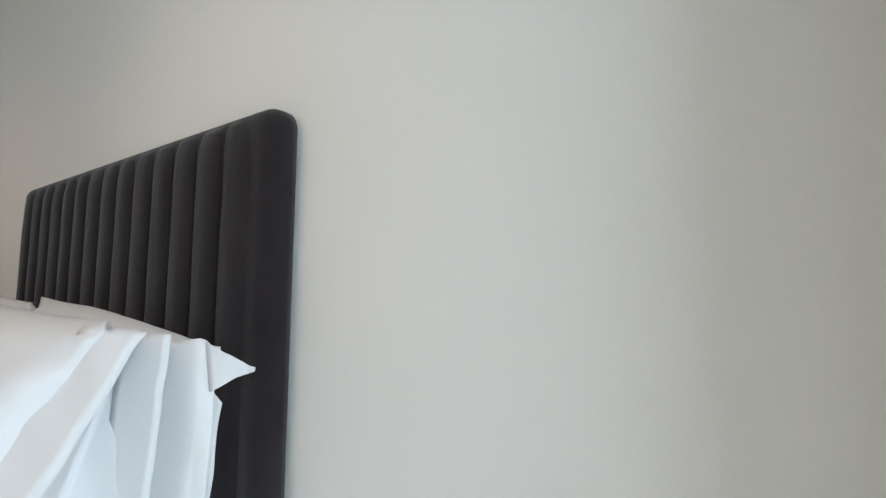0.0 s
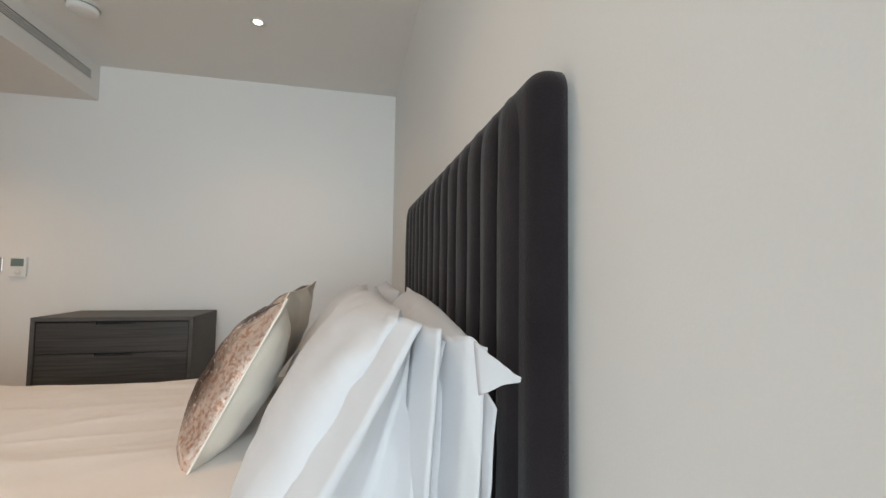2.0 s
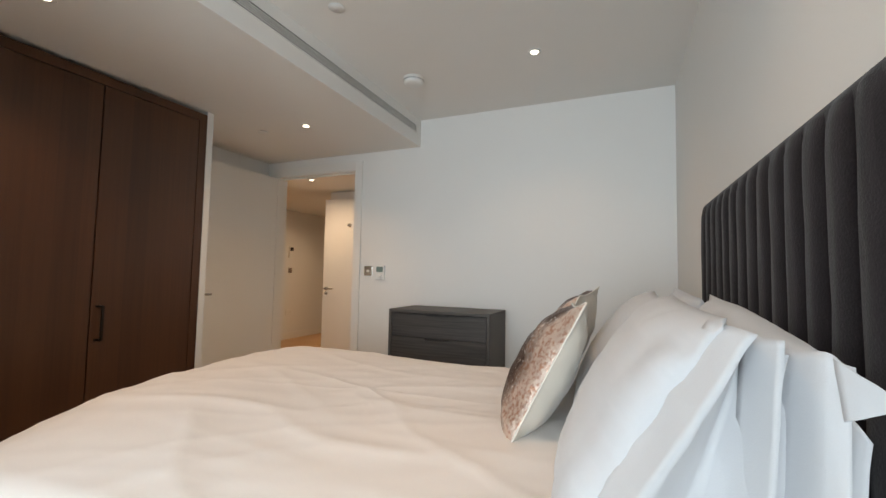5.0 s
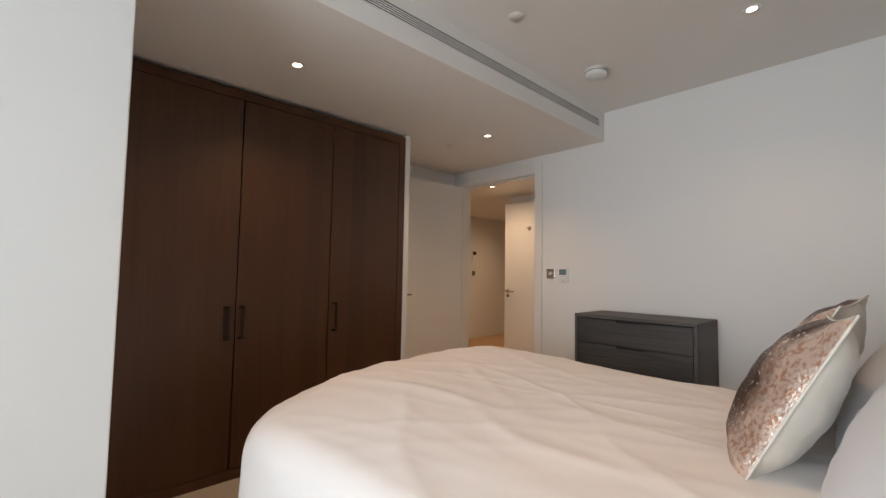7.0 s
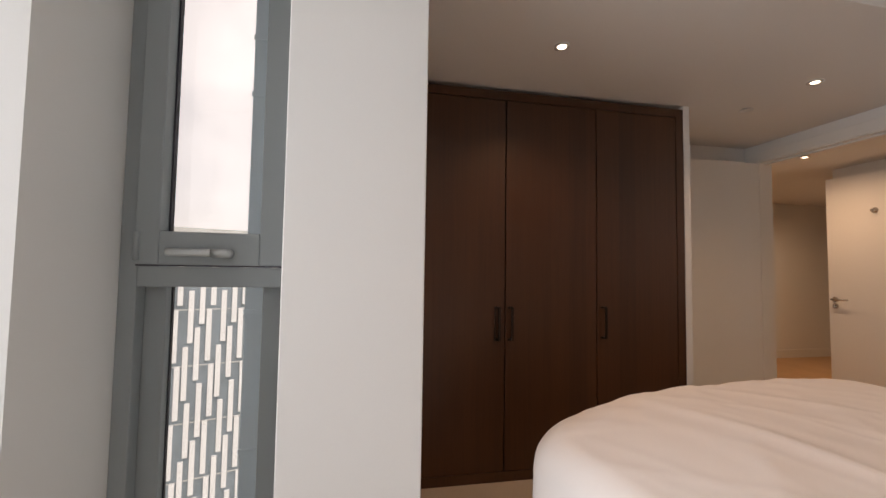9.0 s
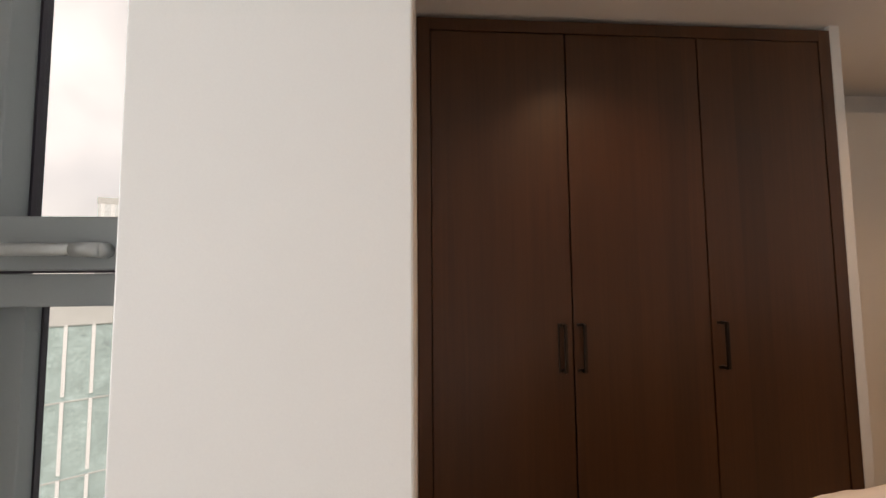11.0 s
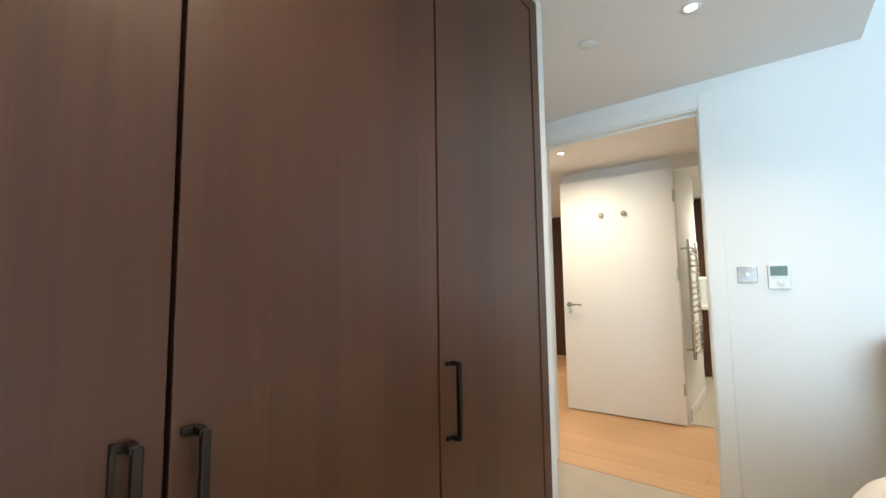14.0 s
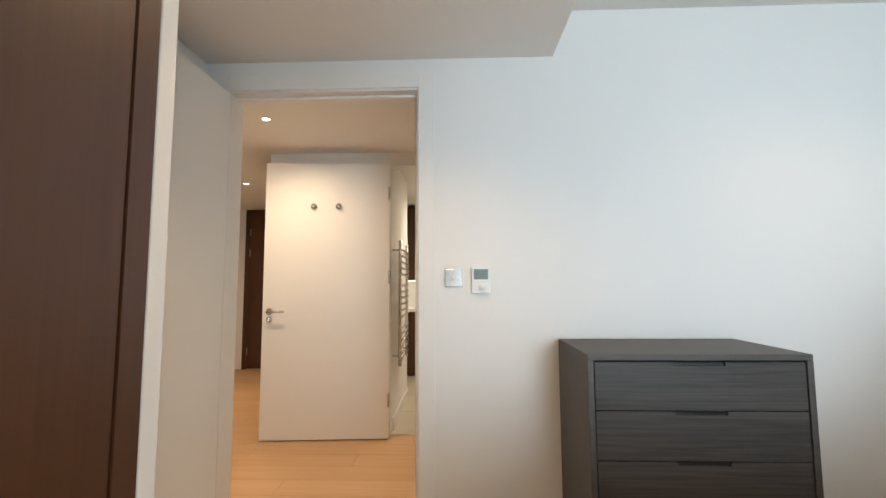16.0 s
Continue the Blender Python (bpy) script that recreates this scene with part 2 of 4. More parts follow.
CONCRETE = surface("pale_concrete", (0.55, 0.56, 0.56), 0.8, scale=0.3, var=0.1, bump=0.0, fine=4)
CITY = surface("far_ground", (0.20, 0.24, 0.20), 0.9, scale=0.03, var=0.5, bump=0.0, fine=0.4)


# ---------------- mesh helpers ----------------
def finish(name, bm, mat, parent=None, label="", smooth=False):
    me = bpy.data.meshes.new(name)
    bmesh.ops.recalc_face_normals(bm, faces=bm.faces)
    bm.to_mesh(me)
    bm.free()
    me.materials.append(mat)
    if smooth:
        for p in me.polygons:
            p.use_smooth = True
    ob = new(name, me)
    if parent:
        ob.parent = parent
    if label:
        ob["label"] = label
    return ob


def part(name, bm, mat, parent, label="", smooth=False):
    return finish(name, bm, mat, parent, label, smooth)


def thing(name, label, category, group="", kind="", at=(0, 0, 0)):
    ob = new(name)
    ob.empty_display_size = 0.1
    ob.location = at
    return tagged(ob, label, category, group, kind)


def add_box(bm, lo, hi, bevel=0.0, m=None):
    b = bmesh.new()
    bmesh.ops.create_cube(b, size=1)
    c = [(lo[i] + hi[i]) / 2 for i in range(3)]
    d = [abs(hi[i] - lo[i]) for i in range(3)]
    for v in b.verts:
        v.co = Vector([v.co[i] * d[i] + c[i] for i in range(3)])
    if bevel:
        bmesh.ops.bevel(b, geom=b.edges[:], offset=min(bevel, min(d) * 0.45), segments=2, affect="EDGES", profile=0.5)
    if m is not None:
        b.transform(m)
    me = bpy.data.meshes.new("tmp")
    b.to_mesh(me)
    b.free()
    bm.from_mesh(me)
    bpy.data.meshes.remove(me)
    return bm


def box(lo, hi, bevel=0.0, m=None):
    return add_box(bmesh.new(), lo, hi, bevel, m)


def add_tube(bm, a, b, r, seg=14, r2=None):
    a, b = Vector(a), Vector(b)
    d = b - a
    m = Matrix.Translation((a + b) / 2) @ d.to_track_quat("Z", "Y").to_matrix().to_4x4()
    bmesh.ops.create_cone(bm, cap_ends=True, segments=seg, radius1=r, radius2=r if r2 is None else r2, depth=d.length, matrix=m)
    return bm


def tube(a, b, r, seg=14, r2=None):
    return add_tube(bmesh.new(), a, b, r, seg, r2)


def lathe(profile, seg=32):
    """A turned body about z from (radius, height) pairs."""
    bm = bmesh.new()
    rings = []
    for r, z in profile:
        rings.append([bm.verts.new((r * math.cos(2 * math.pi * i / seg), r * math.sin(2 * math.pi * i / seg), z)) for i in range(seg)])
    for a, b in zip(rings, rings[1:]):
        for i in range(seg):
            j = (i + 1) % seg
            bm.faces.new((a[i], a[j], b[j], b[i]))
    for ring in (rings[0], rings[-1]):
        bm.faces.new(ring)
    return bm


def structure(name, label, category, mat, boxes, bevel=0.0):
    bm = bmesh.new()
    for lo, hi in boxes:
        add_box(bm, lo, hi, bevel)
    return tagged(finish(name, bm, mat), label, category, kind="structure")


# ---------------- the room ----------------
HC, SC, HALLC = 2.554, 2.316, 2.285       # ceiling, soffit, hall ceiling
OX0, OX1, OZ = -3.582, -2.640, 2.156      # bedroom doorway
structure("wall_headboard", "smooth off-white painted wall behind the bed", "wall", PAINT, [((0, -5.42, 0), (0.15, 0.12, 2.7))])
structure("wall_door", "smooth off-white painted wall with a doorway", "wall", PAINT, [
    ((OX1, 0, 0), (0, 0.12, 2.7)), ((-3.72, 0, 0), (OX0 - 0.012, 0.12, 2.7)), ((OX0 - 0.012, 0, OZ + 0.012), (OX1, 0.12, 2.7))])
structure("wall_recess", "off-white painted wall behind the open door", "wall", PAINT, [((-3.86, -1.188, 0), (-3.72, 0.12, 2.7))])
structure("wall_closet_end", "narrow white painted wall end beside the wardrobe", "wall", PAINT, [((-3.86, -1.235, 0), (-3.028, -1.188, SC))], 0.003)
pier = structure("wall_pier", "white painted projecting wall pier beside the narrow window", "wall", PAINT, [((-3.86, -3.526, 0), (-1.957, -3.111, HC))], 0.004)
for v in pier.data.vertices:      # its flank runs slightly out of square
    if v.co.y > -3.3:
        v.co.y += 0.012 * (-1.957 - v.co.x) / 1.07
# unseen block, added to keep window light off the wall's near end
structure("wall_shade_block", "plain off-white unseen block added to shade the near headboard wall", "wall", PAINT, [((-0.13, -5.22, 0), (0, -3.37, HC))], 0.004)
structure("wall_closet_back", "white painted wall behind the wardrobe", "wall", PAINT, [((-3.86, -3.111, 0), (-3.70, -1.235, 2.7))])
structure("wall_window", "off-white painted wall in shade beside the narrow window", "wall", PAINT, [
    ((-2.46, -4.3, 0), (-1.85, -4.10, 2.7)), ((-2.0, -5.42, 0), (-1.85, -4.3, 2.7)), ((-1.85, -5.42, 0), (-1.75, -5.22, 2.7)), ((-0.15, -5.42, 0), (0, -5.22, 2.7)),
    ((-1.75, -5.42, 0), (-0.15, -5.22, 0.28)), ((-1.75, -5.42, 2.45), (-0.15, -5.22, 2.7))])
structure("ceiling", "smooth white painted ceiling", "ceiling", CEIL, [((-3.86, -3.526, HC), (0.15, 0.12, 2.75)), ((-2.46, -4.3, HC), (0.15, -3.526, 2.75)), ((-2.0, -5.42, HC), (0.15, -4.3, 2.75))])
structure("ceiling_soffit", "lowered white plasterboard soffit over the wardrobe", "soffit", CEIL, [((-3.72, -3.111, SC), (-1.966, 0, HC))], 0.003)
structure("floor", "short-pile beige carpet floor", "floor", CARPET, [((-3.86, -3.526, -0.12), (0.15, 0.055, 0.0)), ((-2.46, -4.3, -0.12), (0.15, -3.526, 0.0)), ((-2.0, -5.42, -0.12), (0.15, -4.3, 0.0))])
bb = bmesh.new()
for lo, hi in [((OX1 + 0.085, -0.014, 0), (0, 0, 0.10)), ((-0.014, -3.37, 0), (0, -0.014, 0.10)), ((-1.957, -3.526, 0), (-1.943, -3.097, 0.10)),
               ((-3.02, -3.111, 0), (-1.957, -3.097, 0.10)), ((-3.706, -1.188, 0), (-3.72, 0, 0.1))]:
    add_box(bb, lo, hi, 0.003)
tagged(finish("baseboard", bb, GLOSSWHITE), "low white painted skirting board", "skirting", kind="structure")

# doorway lining and architrave
dr = thing("door_frame", "white painted door lining and architrave", "door frame", kind="structure")
for nm, lo, hi in [("jamb", (OX1 - 0.002, -0.004, 0), (OX1 + 0.02, 0.124, OZ)), ("jamb", (OX0 - 0.02, -0.004, 0), (OX0, 0.124, OZ)),
                   ("head", (OX0, -0.004, OZ), (OX1 - 0.002, 0.124, OZ + 0.022)),
                   ("architrave", (OX1 + 0.006, -0.016, 0), (OX1 + 0.084, -0.004, OZ + 0.088)),
                   ("architrave", (OX0 - 0.084, -0.016, 0), (OX0 - 0.006, -0.004, OZ + 0.088)),
                   ("architrave", (OX0 - 0.006, -0.016, OZ + 0.010), (OX1 + 0.006, -0.004, OZ + 0.088)),
                   ("door_stop", (OX1 - 0.016, 0.045, 0), (OX1 - 0.002, 0.085, OZ)), ("door_stop", (OX0, 0.045, OZ - 0.014), (OX1 - 0.016, 0.085, OZ))]:
    part(nm, box(lo, hi, 0.002), GLOSSWHITE, dr)
part("strike_plate", box((OX1 - 0.004, 0.012, 0.93), (OX1 - 0.002, 0.036, 1.07)), CHROME, dr, "steel strike plate")


def lever(parent, m):
    """Lever handle on a round rose with a thumb turn below."""
    rose = part("handle_rose", lathe([(0.001, 0), (0.026, 0), (0.026, 0.007), (0.022, 0.009), (0.001, 0.009)], 24), CHROME, parent, "", True)
    rose.matrix_basis = m
    bm = tube((0, 0, 0.008), (0, 0, 0.052), 0.009)
    add_tube(bm, (-0.008, 0, 0.05), (0.125, 0, 0.05), 0.0095)
    lv = part("lever", bm, CHROME, parent, "brushed steel lever handle", True)
    lv.matrix_basis = m
    bm = lathe([(0.001, 0), (0.024, 0), (0.024, 0.007), (0.001, 0.008)], 24)
    add_box(bm, (-0.004, -0.016, 0.008), (0.004, 0.016, 0.024), 0.002)
    tt = part("thumb_turn", bm, CHROME, parent, "", False)
    tt.matrix_basis = m @ Matrix.Translation((0, -0.062, 0))


# bedroom door, folded back to 90 degrees
d1 = thing("door_1", "open white painted flush bedroom door", "door", at=(OX0, -0.005, 0))
part("leaf", box((-0.044, -0.920, 0.008), (0, -0.004, OZ - 0.004), 0.002), GLOSSWHITE, d1)
lever(d1, Matrix(((0, 0, 1, 0.0), (1, 0, 0, -0.865), (0, 1, 0, 1.0), (0, 0, 0, 1))))


# ---------------- wardrobe ----------------
WX = -3.028
wd = thing("wardrobe", "tall dark brown wood veneer built-in wardrobe with three doors", "wardrobe", at=(-3.3, -2.17, 0))
wo = Matrix.Translation((3.3, 2.17, 0))
WY0, WY1, WT = -3.097, -1.238, 2.290
part("carcass", box((-3.69, WY0 + 0.01, 0.0), (WX - 0.03, WY1 - 0.01, WT - 0.004), 0, wo), WARDIN, wd)
fr = bmesh.new()
for lo, hi in [((WX - 0.03, WY0, 0), (WX, WY0 + 0.055, WT)), ((WX - 0.03, WY1 - 0.055, 0), (WX, WY1, WT)),
               ((WX - 0.03, WY0 + 0.055, 2.237), (WX, WY1 - 0.055, WT)), ((WX - 0.03, WY0 + 0.055, 0), (WX, WY1 - 0.055, 0.055))]:
    add_box(fr, lo, hi, 0.001, wo)
part("frame", fr, WARD, wd)
SEAMS = (WY0 + 0.055, -2.462, -1.868, WY1 - 0.055)
for i in range(3):
    dd = part("door", box((WX - 0.026, SEAMS[i] + 0.0035, 0.0585), (WX - 0.003, SEAMS[i + 1] - 0.0035, 2.2335), 0.0015, wo), WARD, wd)
    hy = (-2.506, -2.426, -1.823)[i]
    # square bar pull: a proud bar joined by two bent arms to a slim strip on the door
    x1 = WX - 0.003
    hb = box((x1 + 0.022, hy - 0.005, 0.806), (x1 + 0.034, hy + 0.008, 0.998), 0.002, wo)
    if i == 0:
        add_box(hb, (x1 - 0.001, hy - 0.021, 0.803), (x1 + 0.005, hy - 0.014, 1.001), 0.001, wo)
    for z in (0.810, 0.994):
        add_box(hb, (x1 - 0.001, hy - 0.0205, z - 0.006), (x1 + 0.008, hy + 0.006, z + 0.006), 0.002, wo)
        add_box(hb, (x1 + 0.006, hy - 0.007, z - 0.006), (x1 + 0.030, hy + 0.006, z + 0.006), 0.002, wo)
    part("pull_handle", hb, BRONZE, dd, "dark bronze bar pull handle")

# ---------------- bed ----------------
BX0, BX1, BY0, BY1 = -2.13, -0.09, -2.65, -1.20
bcx, bcy = (BX0 + BX1) / 2, (BY0 + BY1) / 2
bed = thing("bed", "upholstered double bed with a tall charcoal velvet headboard", "bed", at=(bcx, bcy, 0))
bo = Matrix.Translation((-bcx, -bcy, 0))
part("bed_base", box((BX0 + 0.10, BY0 + 0.07, 0.05), (BX1, BY1 - 0.07, 0.34), 0.02, bo), VELVET, bed)
part("mattress", box((BX0 + 0.08, BY0 + 0.05, 0.342), (BX1, BY1 - 0.05, 0.58), 0.06, bo), MATTRESS, bed, "white mattress", True)
for lx in (BX0 + 0.2, BX1 - 0.1):
    for ly in (BY0 + 0.15, BY1 - 0.15):
        part("leg", tube((lx - bcx, ly - bcy, 0), (lx - bcx, ly - bcy, 0.06), 0.025), BLACK, bed)
HY0, HY1, HT = -2.612, -1.275, 1.512


def plate(y0, y1, z0, z1, x0, x1, r, roll, seg=10):
    """Upright board with rounded top corners and a soft rolled front edge."""
    bm = bmesh.new()

    def outline(inset):
        pts = [(y0 + inset, z0), ]
        rr = r - inset
        for i in range(seg + 1):
            a = math.pi - i * math.pi / 2 / seg
            pts.append((y0 + r + rr * math.cos(a), z1 - r + rr * math.sin(a)))
        for i in range(seg + 1):
            a = math.pi / 2 - i * math.pi / 2 / seg
            pts.append((y1 - r + rr * math.cos(a), z1 - r + rr * math.sin(a)))
        pts.append((y1 - inset, z0))
        return pts
    rings = [[bm.verts.new((x0, y, z)) for y, z in outline(0)]]
    for k in range(7):
        a = k / 6 * math.pi / 2
        ins, x = roll * (1 - math.cos(a)), x1 + roll - roll * math.sin(a)
        rings.append([bm.verts.new((x, y, z)) for y, z in outline(ins)])
    for a, b in zip(rings, rings[1:]):
        for i in range(len(a)):
            j = (i + 1) % len(a)
            bm.faces.new((a[i], a[j], b[j], b[i]))
    bm.faces.new(rings[0])
    bm.faces.new(rings[-1])
    return bm


hbm = plate(HY0, HY1, 0.05, HT, -0.012, -0.062, 0.042, 0.035)
hbm.transform(bo)
part("headboard", hbm, VELVET, bed, "charcoal velvet headboard rim", True)
NCH = 14
cw = (HY1 - HY0 - 0.10) / NCH
for k in range(NCH):
    y0 = HY0 + 0.05 + k * cw
    bm = bmesh.new()
    cols = []
    nz, ny = 16, 10
    for i in range(ny + 1):
        u = -1 + 2 * i / ny
        col = []
        for j in range(nz + 1):
            w = j / nz
            zt = HT - 0.018 - 0.010 * abs(u) ** 3
            if k in (0, NCH - 1):
                out = (u if k else -u)
                zt -= 0.03 * max(0, out) ** 2
            z = 0.30 + (zt - 0.30) * (1 - (1 - w) ** 1.6)
            top = min(1.0, max(0.0, (zt - z) / 0.05))
            d = 0.016 * (1 - abs(u) ** 2.6) * (top ** 0.5) + 0.002 * noise.noise((u * 2 + k * 3, z * 9, k))
            if k == 0:
                d -= 0.007 * max(0, 1 - abs(noise.noise((u * 0.8 + z * 4, z * 11, 3))) * 7) * (1 - abs(u))
            col.append(bm.verts.new((-0.060 - d, y0 + cw / 2 + u * cw / 2, z)))
        cols.append(col)
    for a, b in zip(cols, cols[1:]):
        for j in range(nz):
            bm.faces.new((a[j], a[j + 1], b[j + 1], b[j]))
    # returns to the board so that the channel is a closed pad
    for col in (cols[0], cols[-1]):
        base = [bm.verts.new((-0.050, v.co.y, v.co.z)) for v in col]
        for j in range(nz):
            bm.faces.new((col[j], col[j + 1], base[j + 1], base[j]))
    tops = [c[-1] for c in cols]
    tb = [bm.verts.new((-0.050, v.co.y, v.co.z)) for v in tops]
    for i in range(ny):
        bm.faces.new((tops[i], tops[i + 1], tb[i + 1], tb[i]))
    bm.transform(bo)
    part("channel", bm, VELVET, bed, "", True)


def crease(x, y):
    """Relief of a loosely spread duvet, in metres."""
    w = 0.0
    for ang, f, amp, sd in ((0.25, 2.4, 0.007, 1), (-0.30, 3.4, 0.006, 2), (0.6, 6.0, 0.003, 3), (0.1, 8.0, 0.002, 5)):
        u, v = x * math.cos(ang) + y * math.sin(ang), -x * math.sin(ang) + y * math.cos(ang)
        r = noise.noise((u * 0.9 + sd * 7, v * f, sd))
        w += amp * (1 - min(1, abs(r) * 4.5)) ** 2
    return w + 0.009 * noise.noise((x * 1.8, y * 1.8, 4)) + 0.002 * noise.noise((x * 9, y * 9, 2))


dv = bmesh.new()
NR, NS = 70, 240
rings = []
VX0, VX1, VY0, VY1 = -2.285, -0.13, -2.735, -1.125
hx, hy = (VX1 - VX0) / 2, (VY1 - VY0) / 2
for i in range(NR + 1):
    s = i / NR
    ring = []
    for k in range(NS):
        a = 2 * math.pi * k / NS
        ca, sa = math.cos(a), math.sin(a)
        n_ = 5.6
        q = (abs(ca) ** n_ + abs(sa) ** n_) ** (-1 / n_)
        if s < 0.72:
            rho = s / 0.72 * 0.90
            z = DUVZ - 0.055 * rho ** 3
        else:
            w = (s - 0.72) / 0.28
            t = min(1, w / 0.55) * math.pi / 2
            rho = 0.90 + 0.115 * math.sin(t)
            z = DUVZ - 0.055 * 0.90 ** 3 - 0.125 * (1 - math.cos(t)) - max(0, w - 0.55) / 0.45 * 0.34
            if w > 0.4:
                f = min(1, (w - 0.4) / 0.6)
                rho += f * (0.018 * math.sin(a * 23 + 2 * math.sin(a * 5)) + 0.012 * f)
        x, y = ca * q * rho * hx, sa * q * rho * hy
        z -= 0.16 * (max(0, -x / hx) * max(0, -y / hy)) ** 1.6   # the near foot corner slides off the mattress
        z += 0.045 * (max(0, -x / hx) * max(0, y / hy)) ** 1.6
        fade = 1 if s < 0.8 else max(0, 1 - (s - 0.8) / 0.2)
        z += crease(x, y) * (0.35 + 0.65 * fade)
        ring.append(dv.verts.new((x, y, z)))
        if i == 0:
            break
    rings.append(ring)
for k in range(NS):
    dv.faces.new((rings[0][0], rings[1][k], rings[1][(k + 1) % NS]))
for a, b in zip(rings[1:], rings[2:]):
    for k in range(NS):
        j = (k + 1) % NS
        dv.faces.new((a[k], b[k], b[j], a[j]))
hem = bmesh.new()
loop = []
for k in range(NS):
    p, up = rings[-1][k].co, rings[-3][k].co
    out = Vector((p.x, p.y, 0)).normalized()
    d = (p - up).normalized()
    loop.append([hem.verts.new(c) for c in (p + out * 0.006 - d * 0.03, p + out * 0.009, p - out * 0.004 + d * 0.006, p - out * 0.008 - d * 0.03)])
for k in range(NS):
    a, b = loop[k], loop[(k + 1) % NS]
    for i in range(4):
        hem.faces.new((a[i], a[(i + 1) % 4], b[(i + 1) % 4], b[i]))
duv = thing("duvet", "puffy white cotton duvet spread over the bed, lightly creased", "duvet", at=((VX0 + VX1) / 2, (VY0 + VY1) / 2, 0))
part("cover", dv, DUVET, duv, "", True)
part("hem", hem, DUVET, duv, "stitched hem", True)


def pad(w, h, t, seed, mat_seam=False, nu=40, nv=32, pinch=0.07, wr=0.006, puff=0.55):
    """A stuffed case: width x, height z, thickness y, with pulled corners and wrinkles. Two skins."""
    skins = []
    for sgn in (-1, 1):
        bm = bmesh.new()
        grid = []
        for i in range(nu + 1):
            row = []
            for j in range(nv + 1):
                u, v = -1 + 2 * i / nu, -1 + 2 * j / nv
                x = u * w / 2 * (1 - pinch * (1 - abs(v) ** 2) * u * u)
                z = v * h / 2 * (1 - pinch * (1 - abs(u) ** 2) * v * v)
                b = max(0, (1 - abs(u) ** 2.4)) ** puff * max(0, (1 - abs(v) ** 2.4)) ** puff
                y = sgn * t / 2 * b
                rim = 1 - b
                fold = noise.noise((u * 5 + seed, v * 1.6, seed * 1.7)) * 0.6 + noise.noise((u * 2, v * 6 + seed, 3.1 + seed))
                y += wr * fold * (0.3 + rim) * (0 if max(abs(u), abs(v)) > 0.995 else 1) + 0.004 * rim * noise.noise((u * 9 + seed, v * 9, 8))
                row.append(bm.verts.new((x, y, z)))
            grid.append(row)
        for a, b in zip(grid, grid[1:]):
            for j in range(nv):
                bm.faces.new((a[j], a[j + 1], b[j + 1], b[j]))
        skins.append(bm)
    return skins


def join(bms):
    out = bmesh.new()
    for b in bms:
        me = bpy.data.meshes.new("tmp")
        b.to_mesh(me)
        b.free()
        out.from_mesh(me)
        bpy.data.meshes.remove(me)
    bmesh.ops.remove_doubles(out, verts=out.verts[:], dist=0.0006)
    return out


def drape(m, lines, seed, steps=9, rows=36):
    """Loose cloth hung through a few upright fold lines (top, bottom), in the frame of m."""
    bm = bmesh.new()
    cols = []
    for k in range((len(lines) - 1) * steps + 1):
        i = min(k // steps, len(lines) - 2)
        f = k / steps - i
        f = f + 0.10 * math.sin(2 * math.pi * f)
        col = []
        for j in range(rows + 1):
            v = j / rows
            a, c = (Vector(p).lerp(Vector(q), v) for p, q in lines[i:i + 2])
            p = a.lerp(c, f)
            p.y += 0.010 * noise.noise((p.x * 30 + seed, p.z * 7, seed)) + 0.005 * noise.noise((p.x * 45, p.z * 22, seed + 5))
            p.x += 0.007 * noise.noise((seed, p.z * 5, k * 0.07)) * v
            p.z += 0.006 * noise.noise((k * 0.16, seed, 2.0)) * (1 - v)
            col.append(bm.verts.new(p))
        cols.append(col)
    for a, c in zip(cols, cols[1:]):
        for j in range(rows):
            bm.faces.new((a[j], a[j + 1], c[j + 1], c[j]))
    bm.transform(m.inverted())
    return bm


def solid(ob, t):
    md = ob.modifiers.new("thickness", "SOLIDIFY")
    md.thickness, md.offset = t, 0


def pillow(m, w, h, t, seed, with_sleeve, slump, label):
    p = thing("pillow", label, "pillow", "pillows at the headboard")
    p.matrix_basis = m

    def settle(bm):
        """The near end sags under its own weight."""
        for v in bm.verts:
            e = max(0.0, (0.10 * w - v.co.x) / (0.6 * w))
            v.co.z -= slump * e ** 1.5 * max(0.0, 0.5 + v.co.z / h)
        return bm
    part("case", settle(join(pad(w, h, t, seed, pinch=0.05, wr=0.014))), COTTON_SHADED, p, "", True)
    for k, lines in enumerate(with_sleeve):
        so = part("case_end", drape(m, lines, seed + k * 3.7), COTTON_SHADED, p, "loose open pillowcase end with folds", True)
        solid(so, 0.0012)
    return p


def lean(x, y, z, back, turn=0, roll=0):
    """Pad standing along y with its face to -x, leaning back towards the headboard by degrees."""
    # pad axes: x width -> +y, y thickness -> -x, z height -> up
    base = Matrix(((0, -1, 0, 0), (1, 0, 0, 0), (0, 0, 1, 0), (0, 0, 0, 1)))
    return Matrix.Translation((x, y, z)) @ Matrix.Rotation(radians(turn), 4, "Z") @ Matrix.Rotation(radians(back), 4, "Y") @ Matrix.Rotation(radians(roll), 4, "X") @ base


